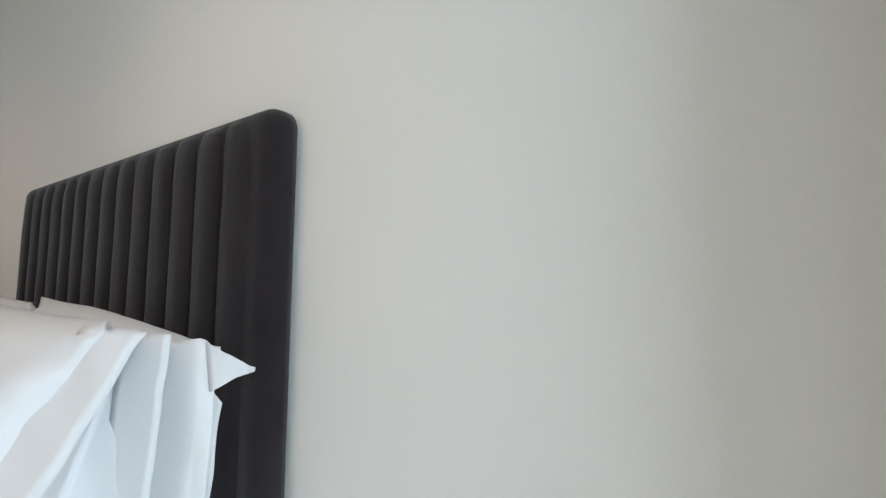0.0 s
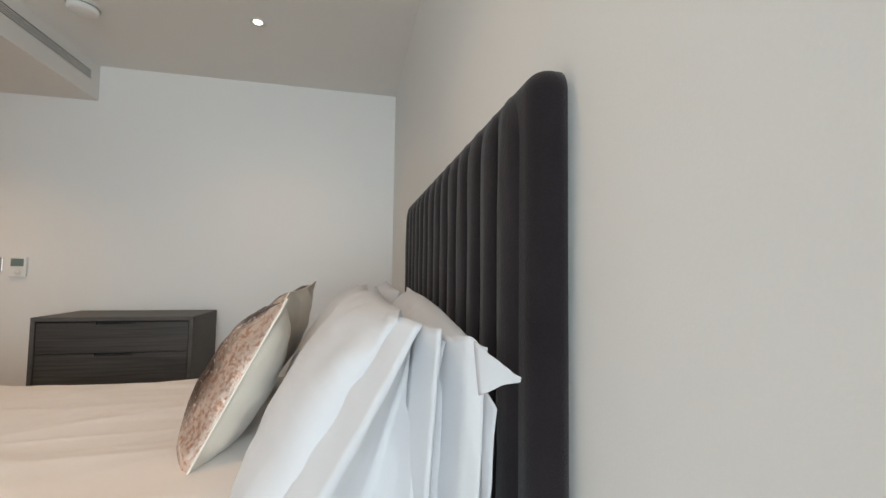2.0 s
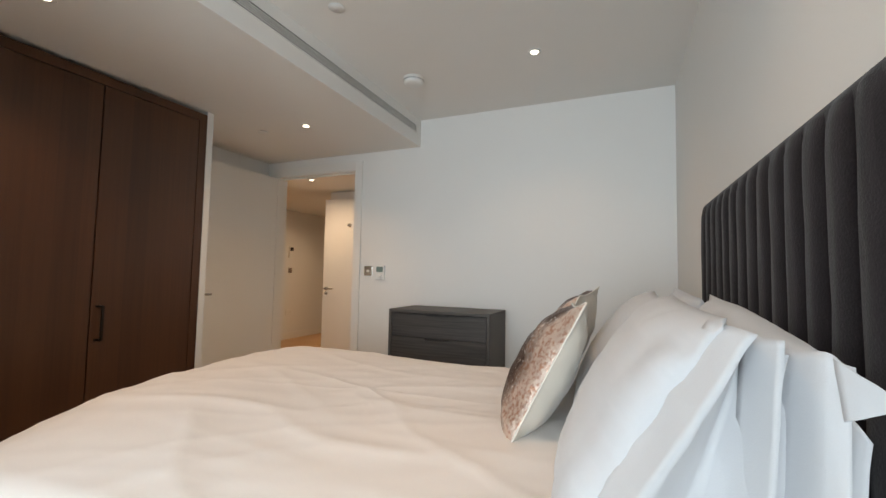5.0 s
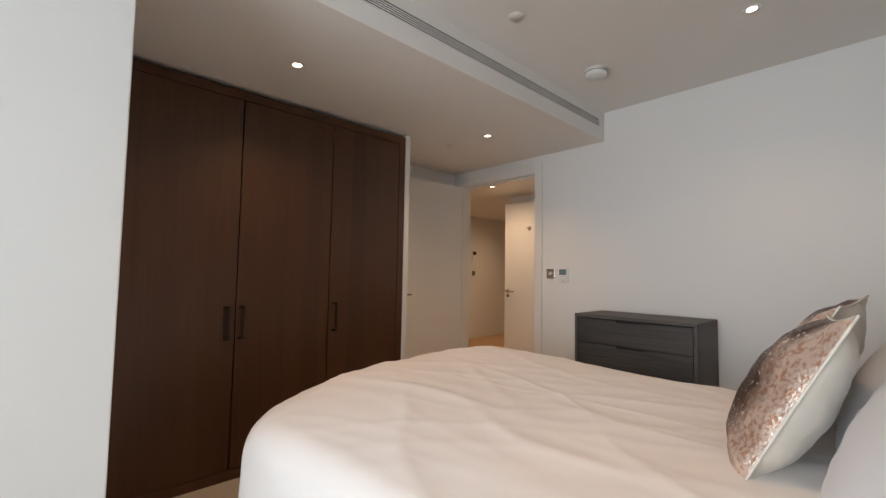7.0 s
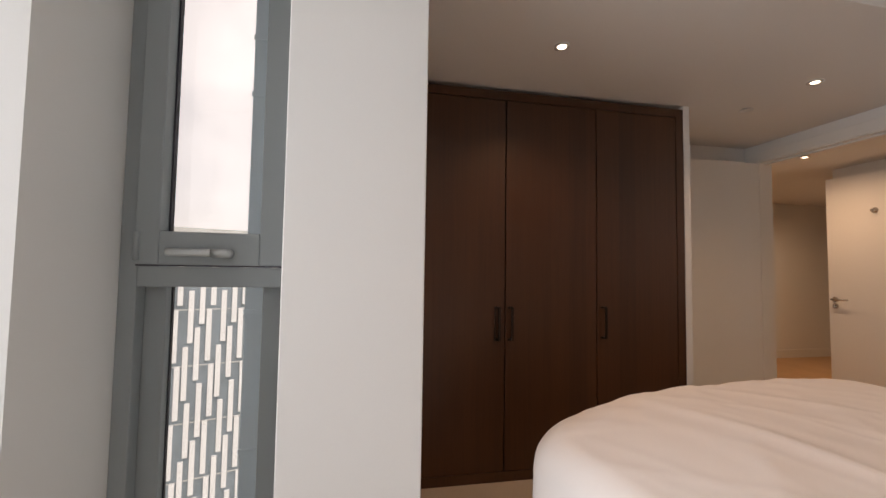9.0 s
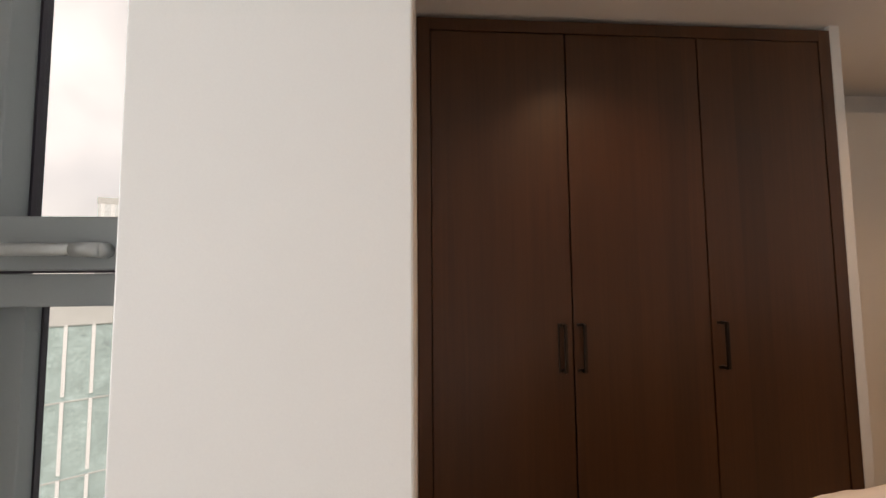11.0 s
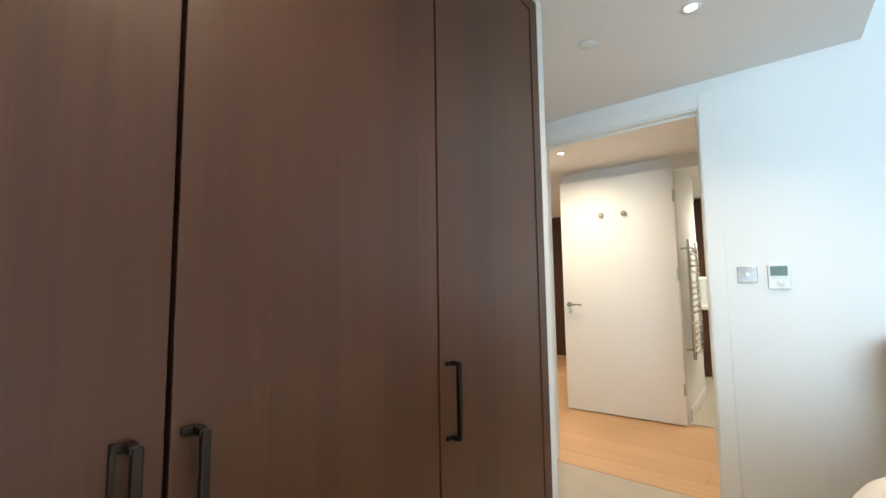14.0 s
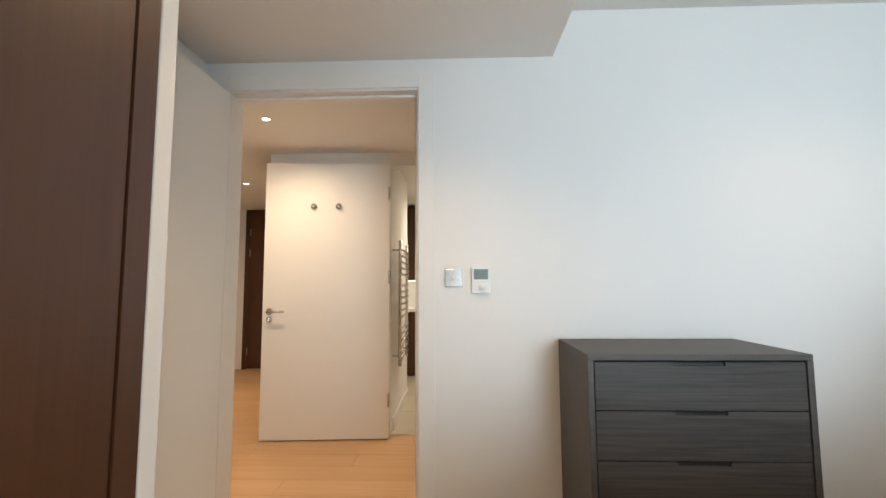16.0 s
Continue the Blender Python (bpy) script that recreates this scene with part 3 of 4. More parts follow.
FRONT_END = [[((-0.245, -2.47, 1.150), (-0.470, -2.48, 0.755)), ((-0.203, -2.560, 1.139), (-0.419, -2.555, 0.755)),
              ((-0.200, -2.475, 1.120), (-0.300, -2.455, 0.76)), ((-0.168, -2.545, 1.112), (-0.230, -2.535, 0.76))]]
BACK_END = [[((-0.205, -2.49, 1.135), (-0.235, -2.50, 0.76)), ((-0.180, -2.575, 1.137), (-0.205, -2.570, 0.76)), ((-0.168, -2.500, 1.122), (-0.184, -2.490, 0.76)),
             ((-0.143, -2.585, 1.126), (-0.160, -2.575, 0.76)), ((-0.122, -2.600, 1.117), (-0.142, -2.590, 0.76)), ((-0.112, -2.555, 1.092), (-0.120, -2.55, 0.77))],
            [((-0.138, -2.588, 1.122), (-0.130, -2.592, 1.050)), ((-0.108, -2.625, 1.093), (-0.106, -2.622, 1.070)), ((-0.092, -2.645, 1.084), (-0.093, -2.644, 1.078))],
            [((-0.118, -2.53, 1.07), (-0.130, -2.53, 0.77)), ((-0.096, -2.56, 1.02), (-0.108, -2.55, 0.77))]]
pillow(lean(-0.170, -2.17, 0.935, 11), 0.74, 0.47, 0.17, 1.3, BACK_END, 0.045, "white cotton pillow propped upright against the velvet headboard")
pillow(lean(-0.350, -2.13, 0.940, 30), 0.76, 0.52, 0.19, 4.1, FRONT_END, 0.012, "white cotton pillow leaning forward, with a rumpled open case end")
pillow(lean(-0.205, -1.56, 0.950, 14), 0.60, 0.46, 0.17, 6.6, [], 0.02, "white cotton pillow propped upright against the velvet headboard")
pillow(lean(-0.365, -1.58, 0.955, 33), 0.58, 0.48, 0.18, 8.2, [], 0.02, "plump white cotton pillow leaning on another pillow")


def cushion(m, seed, label):
    c = thing("cushion", label, "cushion", "sequin cushions on the bed")
    c.matrix_basis = m
    front, back = pad(0.47, 0.47, 0.175, seed, pinch=0.07, wr=0.012, puff=0.8)
    # front faces the bed's foot: +y of the pad maps to -x
    part("sequin_front", back, SEQ, c, "rose gold and silver sequin front", True)
    part("back_panel", front, LINEN, c, "cream fabric back", True)
    rim = bmesh.new()
    pts = []
    for e in range(4):
        for i in range(12):
            s = -1 + 2 * i / 12
            u, v = ((s, -1), (1, s), (-s, 1), (-1, -s))[e]
            pts.append((u * 0.235 * (1 - 0.07 * (1 - v * v) * u * u), v * 0.235 * (1 - 0.07 * (1 - u * u) * v * v)))
    loop = []
    for k, (px, pz) in enumerate(pts):
        qx, qz = pts[(k + 1) % len(pts)]
        ox, oz = pts[k - 1]
        tn = Vector((qx - ox, 0, qz - oz)).normalized()
        sd = Vector((tn.z, 0, -tn.x))
        loop.append([rim.verts.new(Vector((px, 0, pz)) + 0.0035 * (math.cos(a) * sd + Vector((0, math.sin(a), 0))))
                     for a in [i * math.pi / 3 for i in range(6)]])
    for k in range(len(loop)):
        a, b = loop[k], loop[(k + 1) % len(loop)]
        for i in range(6):
            rim.faces.new((a[i], a[(i + 1) % 6], b[(i + 1) % 6], b[i]))
    part("piping", rim, LINEN, c, "cream piped seam", True)
    return c


cushion(lean(-0.590, -1.890, 0.920, 27, 8, -4), 2.2, "square rose gold sequin cushion with cream back, leaning on the pillows")
cushion(lean(-0.585, -1.42, 0.945, 28, -4, 3), 5.5, "square rose gold sequin cushion tucked behind another cushion")

# ---------------- chest of drawers ----------------
DX0, DX1, DY0, DY1, DZ = -1.983, -1.187, -0.448, -0.018, 0.937
ch = thing("chest_of_drawers", "dark grey wood-grain chest of drawers against the wall", "chest of drawers", at=((DX0 + DX1) / 2, (DY0 + DY1) / 2, 0))
co = Matrix.Translation((-(DX0 + DX1) / 2, -(DY0 + DY1) / 2, 0))
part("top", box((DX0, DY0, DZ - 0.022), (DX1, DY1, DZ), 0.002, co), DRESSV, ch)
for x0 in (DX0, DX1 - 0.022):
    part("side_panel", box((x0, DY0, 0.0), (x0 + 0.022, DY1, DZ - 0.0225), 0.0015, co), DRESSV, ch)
part("carcass", box((DX0 + 0.0225, DY0 + 0.03, 0.03), (DX1 - 0.0225, DY1, DZ - 0.023), 0, co), SHADOW, ch)
part("plinth", box((DX0 + 0.0225, DY0 + 0.02, 0.0), (DX1 - 0.0225, DY0 + 0.032, 0.04), 0, co), DRESS, ch)
PIT = 0.1735
for k in range(5):
    zt = DZ - 0.028 - k * PIT
    cx = (DX0 + DX1) / 2
    a, b, y0, y1 = DX0 + 0.0255, DX1 - 0.0255, DY0 + 0.004, DY0 + 0.024
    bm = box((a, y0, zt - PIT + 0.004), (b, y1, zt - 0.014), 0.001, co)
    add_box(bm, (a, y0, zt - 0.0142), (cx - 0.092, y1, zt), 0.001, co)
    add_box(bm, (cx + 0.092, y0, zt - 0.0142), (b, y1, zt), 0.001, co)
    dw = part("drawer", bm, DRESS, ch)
    part("finger_pull", box((cx - 0.091, y0 + 0.008, zt - 0.016), (cx + 0.091, y1 + 0.006, zt - 0.002), 0.001, co), BLACK, dw, "recessed black finger pull")

# ---------------- wall plates ----------------
sw = thing("light_switch", "square brushed steel dimmer switch on the white wall", "light switch", at=(-2.467, 0, 1.222))
part("plate", box((-0.043, -0.008, -0.043), (0.043, 0, 0.043), 0.003), CHROME, sw)
kn = lathe([(0.001, 0), (0.013, 0), (0.012, 0.014), (0.001, 0.015)], 24)
kn.transform(Matrix.Translation((0, -0.008, 0)) @ Matrix.Rotation(radians(90), 4, "X"))
part("knob", kn, PLASTIC, sw, "round white dimmer knob", True)
th = thing("thermostat", "white room thermostat with a grey-green screen on the wall", "thermostat", at=(-2.338, 0, 1.210))
part("body", box((-0.045, -0.022, -0.063), (0.045, 0, 0.063), 0.006), PLASTIC, th)
part("screen", box((-0.034, -0.0235, 0.004), (0.034, -0.0215, 0.052), 0.001), LCD, th, "grey-green display screen")
db = lathe([(0.001, 0), (0.017, 0), (0.016, 0.004), (0.001, 0.005)], 24)
db.transform(Matrix.Translation((0.006, -0.022, -0.032)) @ Matrix.Rotation(radians(90), 4, "X"))
part("button", db, GLOSSWHITE, th, "", True)
part("button_row", box((-0.03, -0.0232, -0.010), (0.03, -0.0216, -0.004), 0.0005), DETECT, th)


# ---------------- ceiling fittings ----------------
def downlight(x, y, z, watts, group="recessed downlights", cone=125):
    t = thing("downlight", "small round white recessed downlight, lit warm", "downlight", group, at=(x, y, z))
    bm = lathe([(0.023, 0.0), (0.040, 0.0), (0.041, -0.003), (0.026, -0.005), (0.023, -0.002)], 32)
    part("bezel", bm, GLOSSWHITE, t, "", True)
    part("lens", lathe([(0.001, -0.0012), (0.0225, -0.0012), (0.0225, -0.0032), (0.001, -0.0045)], 24), GLOW, t, "glowing lens")
    spot("downlight_beam", x, y, z - 0.008, watts, (1, 0.66, 0.38) if cone < 150 else (1, 0.72, 0.46), cone)


for x, y, z, k in ((-0.829, -0.783, HC, 0.7), (-0.829, -2.36, HC, 1.0), (-2.558, -0.777, SC, 1.3), (-2.536, -2.357, SC, 1.3)):
    downlight(x, y, z, LAMP * k)
sm = thing("smoke_detector", "round white smoke detector on the ceiling", "smoke detector", at=(-1.670, -0.732, HC))
part("base", lathe([(0.001, 0), (0.072, 0), (0.072, -0.014), (0.001, -0.014)], 36), DETECT, sm, "", False)
part("cover", lathe([(0.001, -0.0145), (0.068, -0.0145), (0.066, -0.036), (0.050, -0.044), (0.001, -0.045)], 36), PLASTIC, sm, "", True)
part("vent_ring", lathe([(0.0672, -0.018), (0.0688, -0.018), (0.0688, -0.021), (0.0672, -0.021)], 36), SHADOW, sm, "black ring standing for the shade in a vent slot")
for nm, x, y, z in (("sprinkler_cover", -1.682, -1.571, HC), ("sprinkler_cover", -2.980, -0.788, SC)):
    t = thing(nm, "flush round white sprinkler cover plate on the ceiling", "sprinkler cover", "sprinkler covers", at=(x, y, z))
    part("plate", lathe([(0.001, -0.008), (0.040, -0.008), (0.041, -0.006), (0.038, -0.004), (0.001, -0.004)], 32), PLASTIC, t, "", True)
    part("collar", lathe([(0.001, 0), (0.030, 0), (0.030, -0.004), (0.001, -0.004)], 24), SHADOW, t)
# linear air grille along the soffit's face
gr = thing("air_grille", "long white linear slot air grille on the soffit face", "air vent", at=(-1.966, -1.6, 2.449))
gy0, gy1 = -3.09 + 1.6, -0.095 + 1.6
part("backing", box((-0.001, gy0, -0.027), (0.001, gy1, 0.027)), SHADOW, gr)
part("frame", add_box(box((0.0, gy0 - 0.006, 0.027), (0.005, gy1 + 0.006, 0.034), 0.001), (0.0, gy0 - 0.006, -0.034), (0.005, gy1 + 0.006, -0.027), 0.001), GLOSSWHITE, gr)
for k in range(4):
    z = -0.0168 + k * 0.0112
    part("slat", box((0.001, gy0, z - 0.0028), (0.0035, gy1, z + 0.0028), 0.0006), GLOSSWHITE, gr)

# ---------------- narrow window ----------------
wi = thing("window_1", "narrow grey aluminium window with an opening upper sash", "window", kind="structure", at=(-2.33, -3.83, 0))
wm = Matrix.Translation((2.33, 3.83, 0))
Y0, Y1, XI, XO = -4.10, -3.526, -2.285, -2.44
TR0, TR1 = 1.135, 1.205
fm = bmesh.new()
for lo, hi in [((XO, Y0, 0), (XI, Y0 + 0.055, HC)), ((XO, Y1 - 0.055, 0), (XI, Y1, HC)), ((XO, Y0 + 0.055, 0), (XI, Y1 - 0.055, 0.08)),
               ((XO, Y0 + 0.055, HC - 0.06), (XI, Y1 - 0.055, HC)), ((XO, Y0 + 0.055, TR0), (XI, Y1 - 0.055, TR1))]:
    add_box(fm, lo, hi, 0.003, wm)
part("window_frame", fm, ALU, wi, "grey powder-coated frame")
sf = bmesh.new()
SY0, SY1, SZ0, SZ1 = Y0 + 0.05, Y1 - 0.04, TR1 + 0.006, HC - 0.065
GY0, GY1 = -3.975, -3.655
for lo, hi in [((-2.36, SY0, SZ0), (XI + 0.018, GY0, SZ1)), ((-2.36, GY1, SZ0), (XI + 0.018, SY1, SZ1)),
               ((-2.36, GY0, SZ0), (XI + 0.018, GY1, 1.325)), ((-2.36, GY0, SZ1 - 0.11), (XI + 0.018, GY1, SZ1))]:
    add_box(sf, lo, hi, 0.004, wm)
part("sash", sf, ALU, wi, "grey opening sash")
lf = bmesh.new()
for lo, hi in [((-2.40, Y0 + 0.055, 0.08), (-2.345, GY0, TR0)), ((-2.40, GY1, 0.08), (-2.345, Y1 - 0.055, TR0)), ((-2.40, GY0, 0.08), (-2.345, GY1, 0.16))]:
    add_box(lf, lo, hi, 0.003, wm)
part("lower_rebate", lf, ALU, wi)
gk = bmesh.new()
for lo, hi in [((-2.362, GY0, 1.325), (-2.335, GY0 + 0.006, SZ1 - 0.11)), ((XI - 0.01, SY0, TR1 + 0.001), (XI + 0.002, SY1, TR1 + 0.006)),
               ((-2.40, GY0, 0.16), (-2.385, GY0 + 0.005, TR0))]:
    add_box(gk, lo, hi, 0, wm)
part("gasket", gk, GASKET, wi, "dark rubber seal")
for z0, z1, x in ((1.325, SZ1 - 0.11, -2.345), (0.16, TR0, -2.385)):
    g = part("pane", box((x - 0.004, GY0 - 0.01, z0 - 0.01), (x + 0.004, GY1 + 0.01, z1 + 0.01), 0, wm), GLASS, wi, "clear glass pane")
    g.visible_shadow = False
hn = tube((XI + 0.018, -3.755, 1.252), (XI + 0.05, -3.755, 1.252), 0.016)
add_tube(hn, (XI + 0.047, -3.748, 1.252), (XI + 0.047, -3.80, 1.252), 0.015)
add_box(hn, (XI + 0.035, -3.945, 1.240), (XI + 0.057, -3.80, 1.266), 0.008)
hn.transform(wm)
part("window_handle", hn, ALULIGHT, wi, "satin aluminium lever handle", True)
hg = tube((XI + 0.02, SY0 + 0.008, 1.225), (XI + 0.02, SY0 + 0.008, 1.32), 0.009)
hg.transform(wm)
part("hinge", hg, ALU, wi, "", True)

fp = thing("facade_post", "pale blue-grey metal facade post outside the window", "post", at=(-2.60, -3.735, 0))
part("shaft", box((-0.03, -0.038, -0.3), (0.03, 0.038, 3.0), 0.006), POSTBLUE, fp)
for z in (0.45, 1.02, 1.95, 2.2):
    part("joint_ring", box((-0.034, -0.042, z - 0.012), (0.034, 0.042, z + 0.012), 0.004), POSTBLUE, fp)

# wide window in the wall behind the walk
w2 = thing("window_2", "wide grey aluminium framed window", "window", kind="structure", at=(-0.95, -5.32, 0))
for lo, hi in [((-0.80, -0.05, 0.28), (-0.74, 0.05, 2.45)), ((0.74, -0.05, 0.28), (0.80, 0.05, 2.45)), ((-0.74, -0.05, 0.28), (0.74, 0.05, 0.34)),
               ((-0.74, -0.05, 2.39), (0.74, 0.05, 2.45))]:
    part("window_frame", box(lo, hi, 0.003), ALU, w2)
g = part("pane", box((-0.74, -0.006, 0.34), (0.74, 0.006, 2.39)), GLASS, w2)
g.visible_shadow = False

# ---------------- hall and bathroom beyond ----------------
structure("wall_hall_side", "cream painted hall wall", "wall", PAINT, [((-5.92, 0.12, 0), (-5.77, 4.0, 2.6))])
structure("wall_hall_near", "cream painted hall wall beside the bedroom", "wall", PAINT, [((-5.92, 0.0, 0), (-3.86, 0.12, 2.6))])
structure("wall_hall_end", "cream painted hall end wall", "wall", PAINT, [((-5.92, 3.92, 0), (-4.0, 4.07, 2.6))])
structure("wall_bathroom", "cream painted wall between hall and bathroom", "wall", PAINT, [
    ((-4.0, 1.37, 0), (-2.985, 2.5, 2.6)), ((-4.0, 2.5, 0), (-3.42, 4.07, 2.6)), ((-3.42, 3.95, 0), (-1.7, 4.07, 2.6)), ((-1.85, 0.12, 0), (-1.7, 3.95, 2.6)),
    ((-2.985, 1.37, 2.17), (-1.85, 1.49, 2.6))])
structure("ceiling_hall", "smooth white hall ceiling", "ceiling", CEIL, [((-5.92, 0.12, HALLC), (-1.7, 4.07, 2.6))])
hb2 = bmesh.new()
for lo, hi in [((-5.77, 0.12, 0), (-5.755, 3.92, 0.12)), ((-5.755, 3.905, 0), (-5.50, 3.92, 0.12)), ((-2.985, 1.5, 0), (-2.972, 2.5, 0.10))]:
    add_box(hb2, lo, hi, 0.003)
tagged(finish("baseboard_hall", hb2, GLOSSWHITE), "white painted hall skirting board", "skirting", kind="structure")

d2 = thing("door_2", "white painted flush bathroom door folded back into the hall", "door", at=(-2.985, 1.330, 0))
d2.rotation_euler = (0, 0, radians(3.6))
part("leaf", box((-0.985, -0.044, 0.012), (0, 0, 2.165), 0.002), GLOSSWHITE, d2)
lever(d2, Matrix(((1, 0, 0, -0.93), (0, 0, -1, -0.044), (0, 1, 0, 0.985), (0, 0, 0, 1))))
for x in (-0.602, -0.405):
    hk = lathe([(0.001, 0), (0.026, 0), (0.026, 0.006), (0.012, 0.010), (0.010, 0.026), (0.017, 0.032), (0.015, 0.038), (0.001, 0.039)], 24)
    hk.transform(Matrix.Translation((x, -0.044, 1.812)) @ Matrix.Rotation(radians(90), 4, "X"))
    part("robe_hook", hk, CHROME, d2, "round steel robe hook", True)
for z in (0.30, 1.25, 1.92):
    part("hinge", box((-0.012, -0.047, z - 0.05), (0.004, -0.043, z + 0.05), 0.001), CHROME, d2)

d3 = thing("door_3", "dark brown wood front door at the end of the hall", "door", at=(-5.0, 3.92, 0))
part("leaf", box((-0.44, -0.006, 0.01), (0.44, 0.0, 2.22), 0.001), WARD, d3)
for lo, hi in [((-0.50, -0.022, 0), (-0.44, 0.0, 2.28)), ((0.44, -0.022, 0), (0.50, 0, 2.28)), ((-0.44, -0.022, 2.22), (0.44, 0, 2.28))]:
    part("frame", box(lo, hi, 0.002), WARD, d3)
for z in (0.25, 1.65, 1.95):
    part("hinge", tube((-0.43, -0.012, z - 0.05), (-0.43, -0.012, z + 0.05), 0.008), CHROME, d3)

ic = thing("intercom", "white wall intercom with a dark screen", "intercom", at=(-5.77, 2.545, 1.55))
part("body", box((0, -0.055, -0.11), (0.03, 0.055, 0.09), 0.006), PLASTIC, ic)
part("screen", box((0.0295, -0.04, 0.01), (0.0315, 0.04, 0.075), 0.001), BLACK, ic, "dark screen")
s2 = thing("light_switch", "square brushed steel switch on the hall wall", "light switch", at=(-5.77, 2.545, 1.215))
part("plate", box((0, -0.043, -0.043), (0.008, 0.043, 0.043), 0.003), CHROME, s2)
s3 = thing("wall_socket", "white double wall socket low on the hall wall", "socket", at=(-5.77, 2.545, 0.48))
part("plate", box((0, -0.073, -0.043), (0.008, 0.073, 0.043), 0.003), PLASTIC, s3)
for yy in (-0.04, 0.04):
    part("outlet", box((0.0078, yy - 0.012, -0.016), (0.009, yy + 0.012, 0.008)), DETECT, s3)
for x, y in ((-3.70, 0.63), (-4.72, 2.36)):
    downlight(x, y, HALLC, HALL, "hall downlights", 168)

rl = thing("towel_rail", "chrome ladder heated towel rail on the bathroom wall", "towel rail", at=(-2.985, 1.72, 0))
for y in (-0.23, 0.23):
    part("upright", tube((0.06, y, 0.52), (0.06, y, 1.56), 0.014), CHROME, rl, "", True)
    for z in (0.6, 1.48):
        part("bracket", tube((0.0, y, z), (0.06, y, z), 0.009), CHROME, rl, "", True)
for k in range(17):
    z = 0.57 + k * 0.052 + 0.04 * (k // 6)
    part("rung", tube((0.074, -0.23, z), (0.074, 0.23, z), 0.010, 10), CHROME, rl, "", True)
va = thing("vanity_unit", "dark wood bathroom vanity with a pale worktop", "vanity unit", at=(-2.85, 3.68, 0))
part("cabinet", box((-0.55, -0.22, 0.02), (0.6, 0.26, 0.83), 0.002), WARD, va)
part("worktop", box((-0.56, -0.24, 0.831), (0.61, 0.265, 0.87), 0.003), GLOSSWHITE, va, "pale stone worktop")
mc = thing("mirror_cabinet", "dark wood bathroom wall cabinet with lit underside", "wall cabinet", at=(-2.85, 3.80, 1.7))
part("cabinet", box((-0.55, -0.12, -0.46), (0.6, 0.145, 0.55), 0.002), WARD, mc)
part("light_strip", box((-0.5, -0.05, -0.475), (0.55, 0.05, -0.462)), STRIP, mc, "warm glowing strip")
# fill spot added to brighten the bathroom; it has no fitting
spot("bathroom_fill", -2.4, 2.6, HALLC - 0.02, HALL * 0.8, (1, 0.80, 0.58), 168)

# ---------------- outside ----------------
structure("ground", "hazy city ground far below", "ground", CITY, [((-2500, -2500, -70.5), (2500, 2500, -70))])


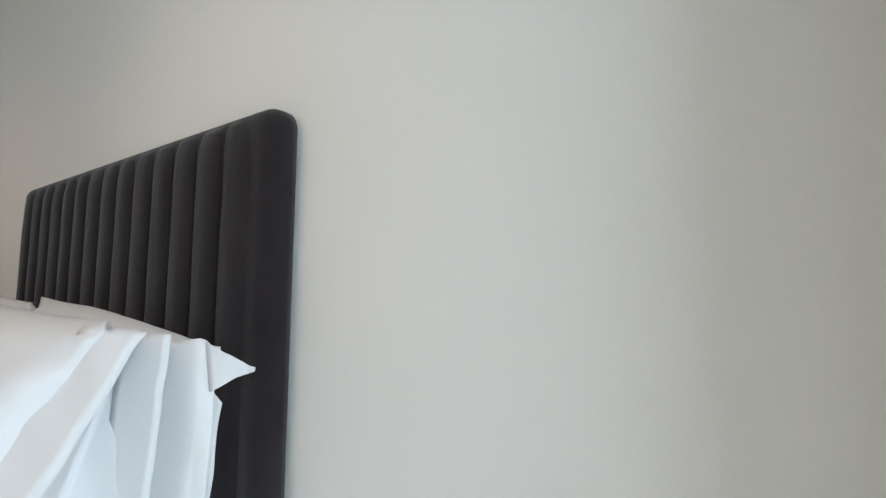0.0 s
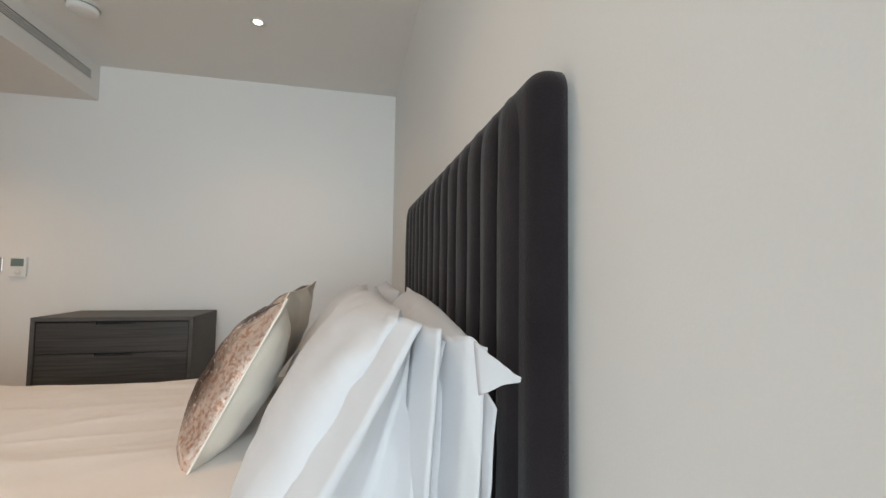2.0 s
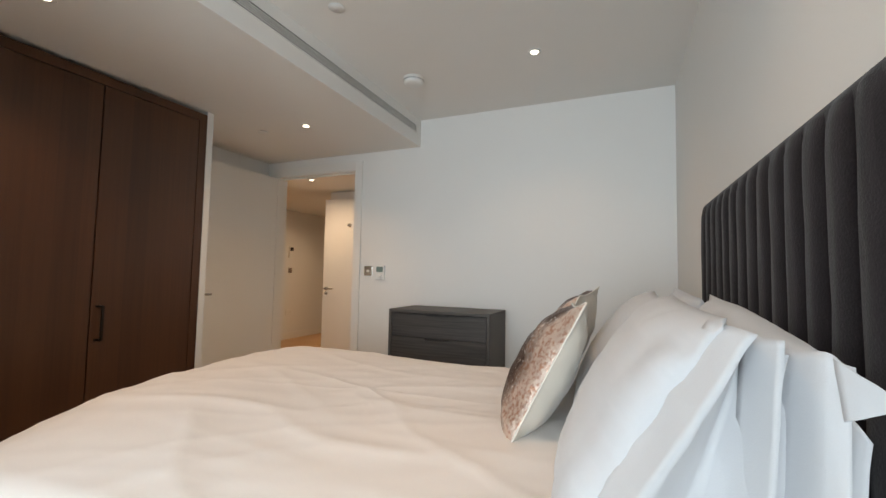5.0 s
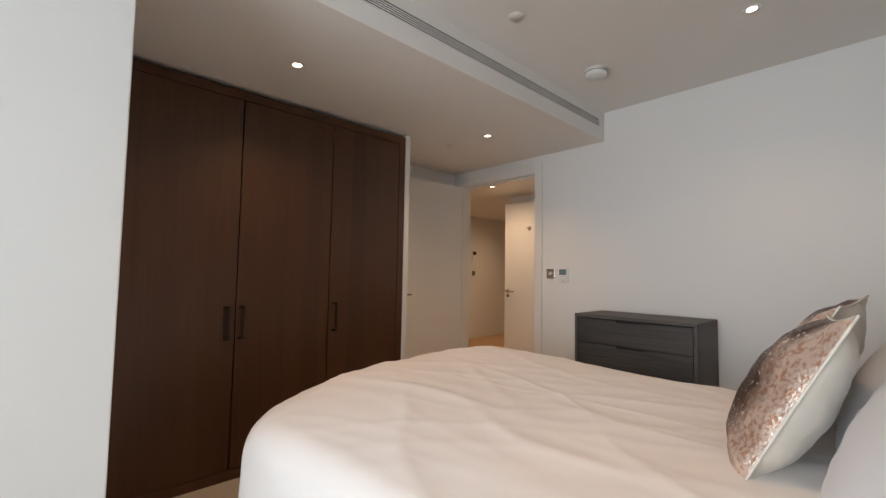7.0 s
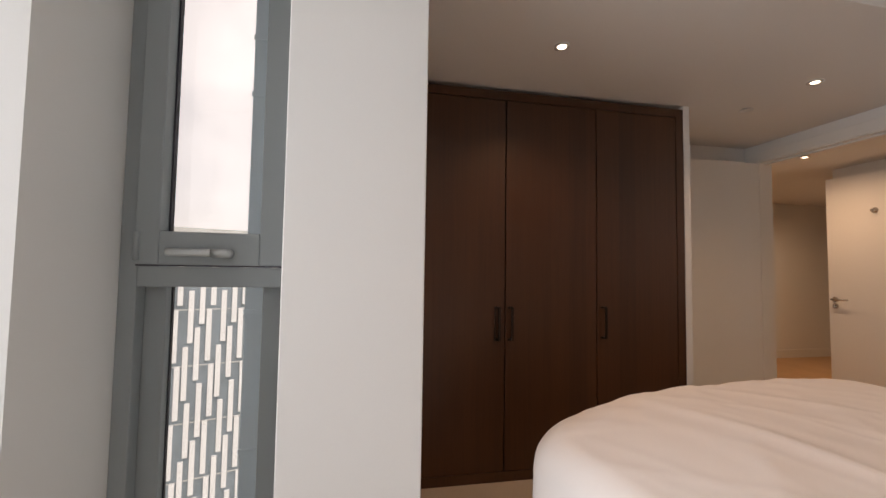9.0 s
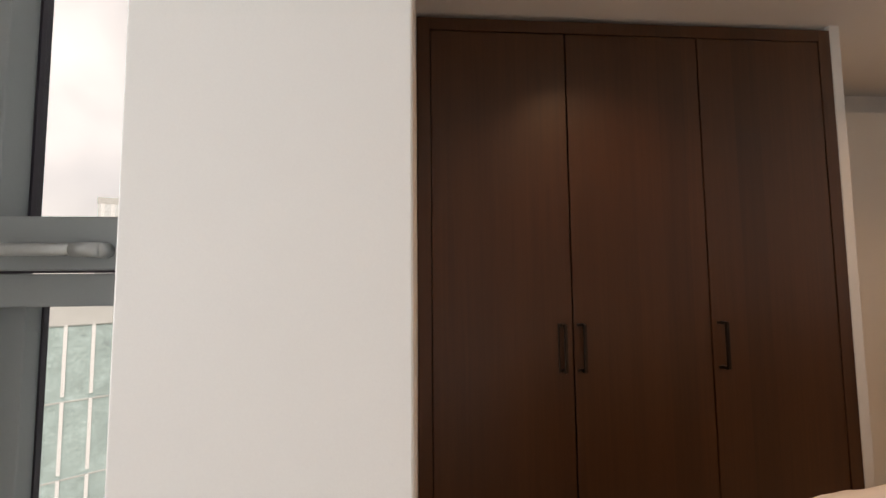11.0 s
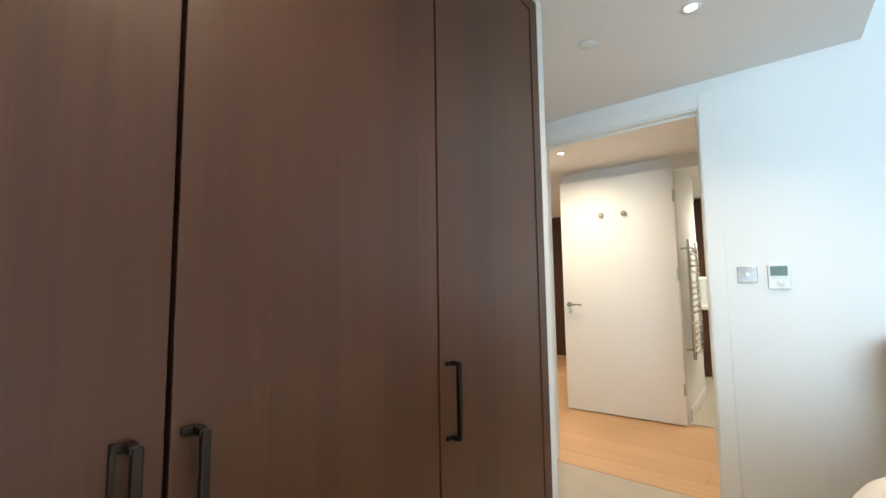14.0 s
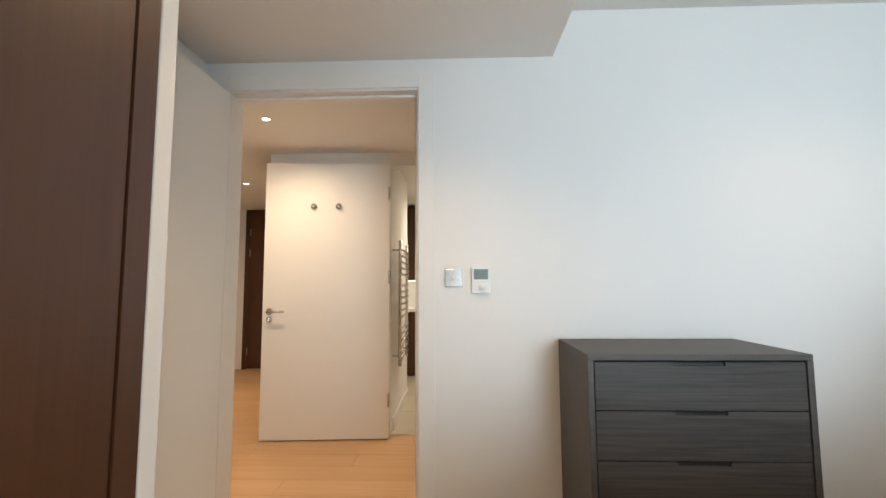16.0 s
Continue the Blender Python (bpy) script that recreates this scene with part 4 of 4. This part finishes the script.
def tower(name, label, cx, cy, w, d, z0, z1, turn, fin_step, fin_w, fin_h, stagger, roof, skin):
    t = thing(name, label, "building", at=(cx, cy, z0))
    t.rotation_euler = (0, 0, radians(turn))
    H = z1 - z0
    part("wall", box((-w / 2, -d / 2, 0), (w / 2, d / 2, H)), skin, t)
    part("roof", box((-w / 2 - 0.3, -d / 2 - 0.3, H), (w / 2 + 0.3, d / 2 + 0.3, H + 3.5)), CONCRETE, t)
    if roof:
        bm = bmesh.new()
        bmesh.ops.create_cone(bm, cap_ends=True, segments=4, radius1=w * 0.6, radius2=0.2, depth=roof, matrix=Matrix.Translation((0, 0, H + 1.2 + roof / 2)) @ Matrix.Rotation(radians(45), 4, "Z"))
        part("pyramid_roof", bm, CONCRETE, t)
    n = int(w / fin_step)
    rows = int(min(H, 60) / fin_h)
    for r in range(rows + 1):
        part("floor_band", box((-w / 2, d / 2, H - r * fin_h - 0.15), (w / 2, d / 2 + 0.12, H - r * fin_h)), CONCRETE, t)
    me = None
    for r in range(rows):
        for k in range(n):
            if me is None:
                me = part("fin", box((-fin_w / 2, 0, -fin_h * 0.93), (fin_w / 2, 0.45, 0), 0), FIN, t)
                f = me
            else:
                f = new("fin", me.data)
                f.parent = t
            off = stagger * (k % 3) / 3 * fin_h
            f.location = (-w / 2 + (k + 0.5) * fin_step + stagger * (r % 2) * fin_step * 0.35, d / 2, H - r * fin_h - off)
    return t


tower("office_tower", "glass office tower with staggered white vertical fins", -72, -29, 30, 20, -70, 3.0, -69, 1.3, 0.62, 7.5, 1.0, 0, FACADE)
tower("glass_tower", "blue-grey glass tower with slim white mullions and pointed roof", -62, -52, 20, 20, -70, -4, -51, 2.6, 0.35, 9.0, 0.0, 0, TEAL)
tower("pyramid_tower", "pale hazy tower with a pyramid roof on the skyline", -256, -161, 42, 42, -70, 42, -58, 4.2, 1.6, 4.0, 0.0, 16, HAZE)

# ---------------- hall planks and bathroom tiles ----------------
fl = structure("floor_hall", "pale oak plank hall floor", "floor", OAKGAP, [((-5.92, 0.055, -0.12), (-1.7, 1.40, -0.004)), ((-5.92, 1.40, -0.12), (-4.0, 4.07, -0.004))])
PW = 0.19
mesh_cache = {}


def piece(name, w, d, h, mat, parent, x, y):
    key = (name, round(w, 3), round(d, 3))
    if key not in mesh_cache:
        mesh_cache[key] = part(name, box((0, 0, 0), (w, d, h), 0.0015), mat, parent)
        ob = mesh_cache[key]
    else:
        ob = new(name, mesh_cache[key].data)
        ob.parent = parent
    ob.location = (x, y, -0.004)
    return ob


rows = int((4.0 - 0.06) / PW) + 1
for r in range(rows):
    y = 0.06 + r * PW
    x_end = -1.86 if y + PW < 1.42 else -4.0
    x = -5.77 - (r * 0.77) % 1.9
    while x < x_end:
        a, b = max(x, -5.77), min(x + 1.9, x_end)
        if b - a > 0.05:
            piece("plank", b - a - 0.0015, PW - 0.0015, 0.006, OAK, fl, a, y)
        x += 1.9
bf = structure("floor_bathroom", "cream stone tile bathroom floor", "floor", GROUT, [((-3.42, 1.40, -0.12), (-1.7, 4.07, -0.004))])
for i in range(4):
    for j in range(5):
        piece("tile", 0.395, 0.595, 0.006, TILE, bf, -3.42 + i * 0.4, 1.405 + j * 0.6)
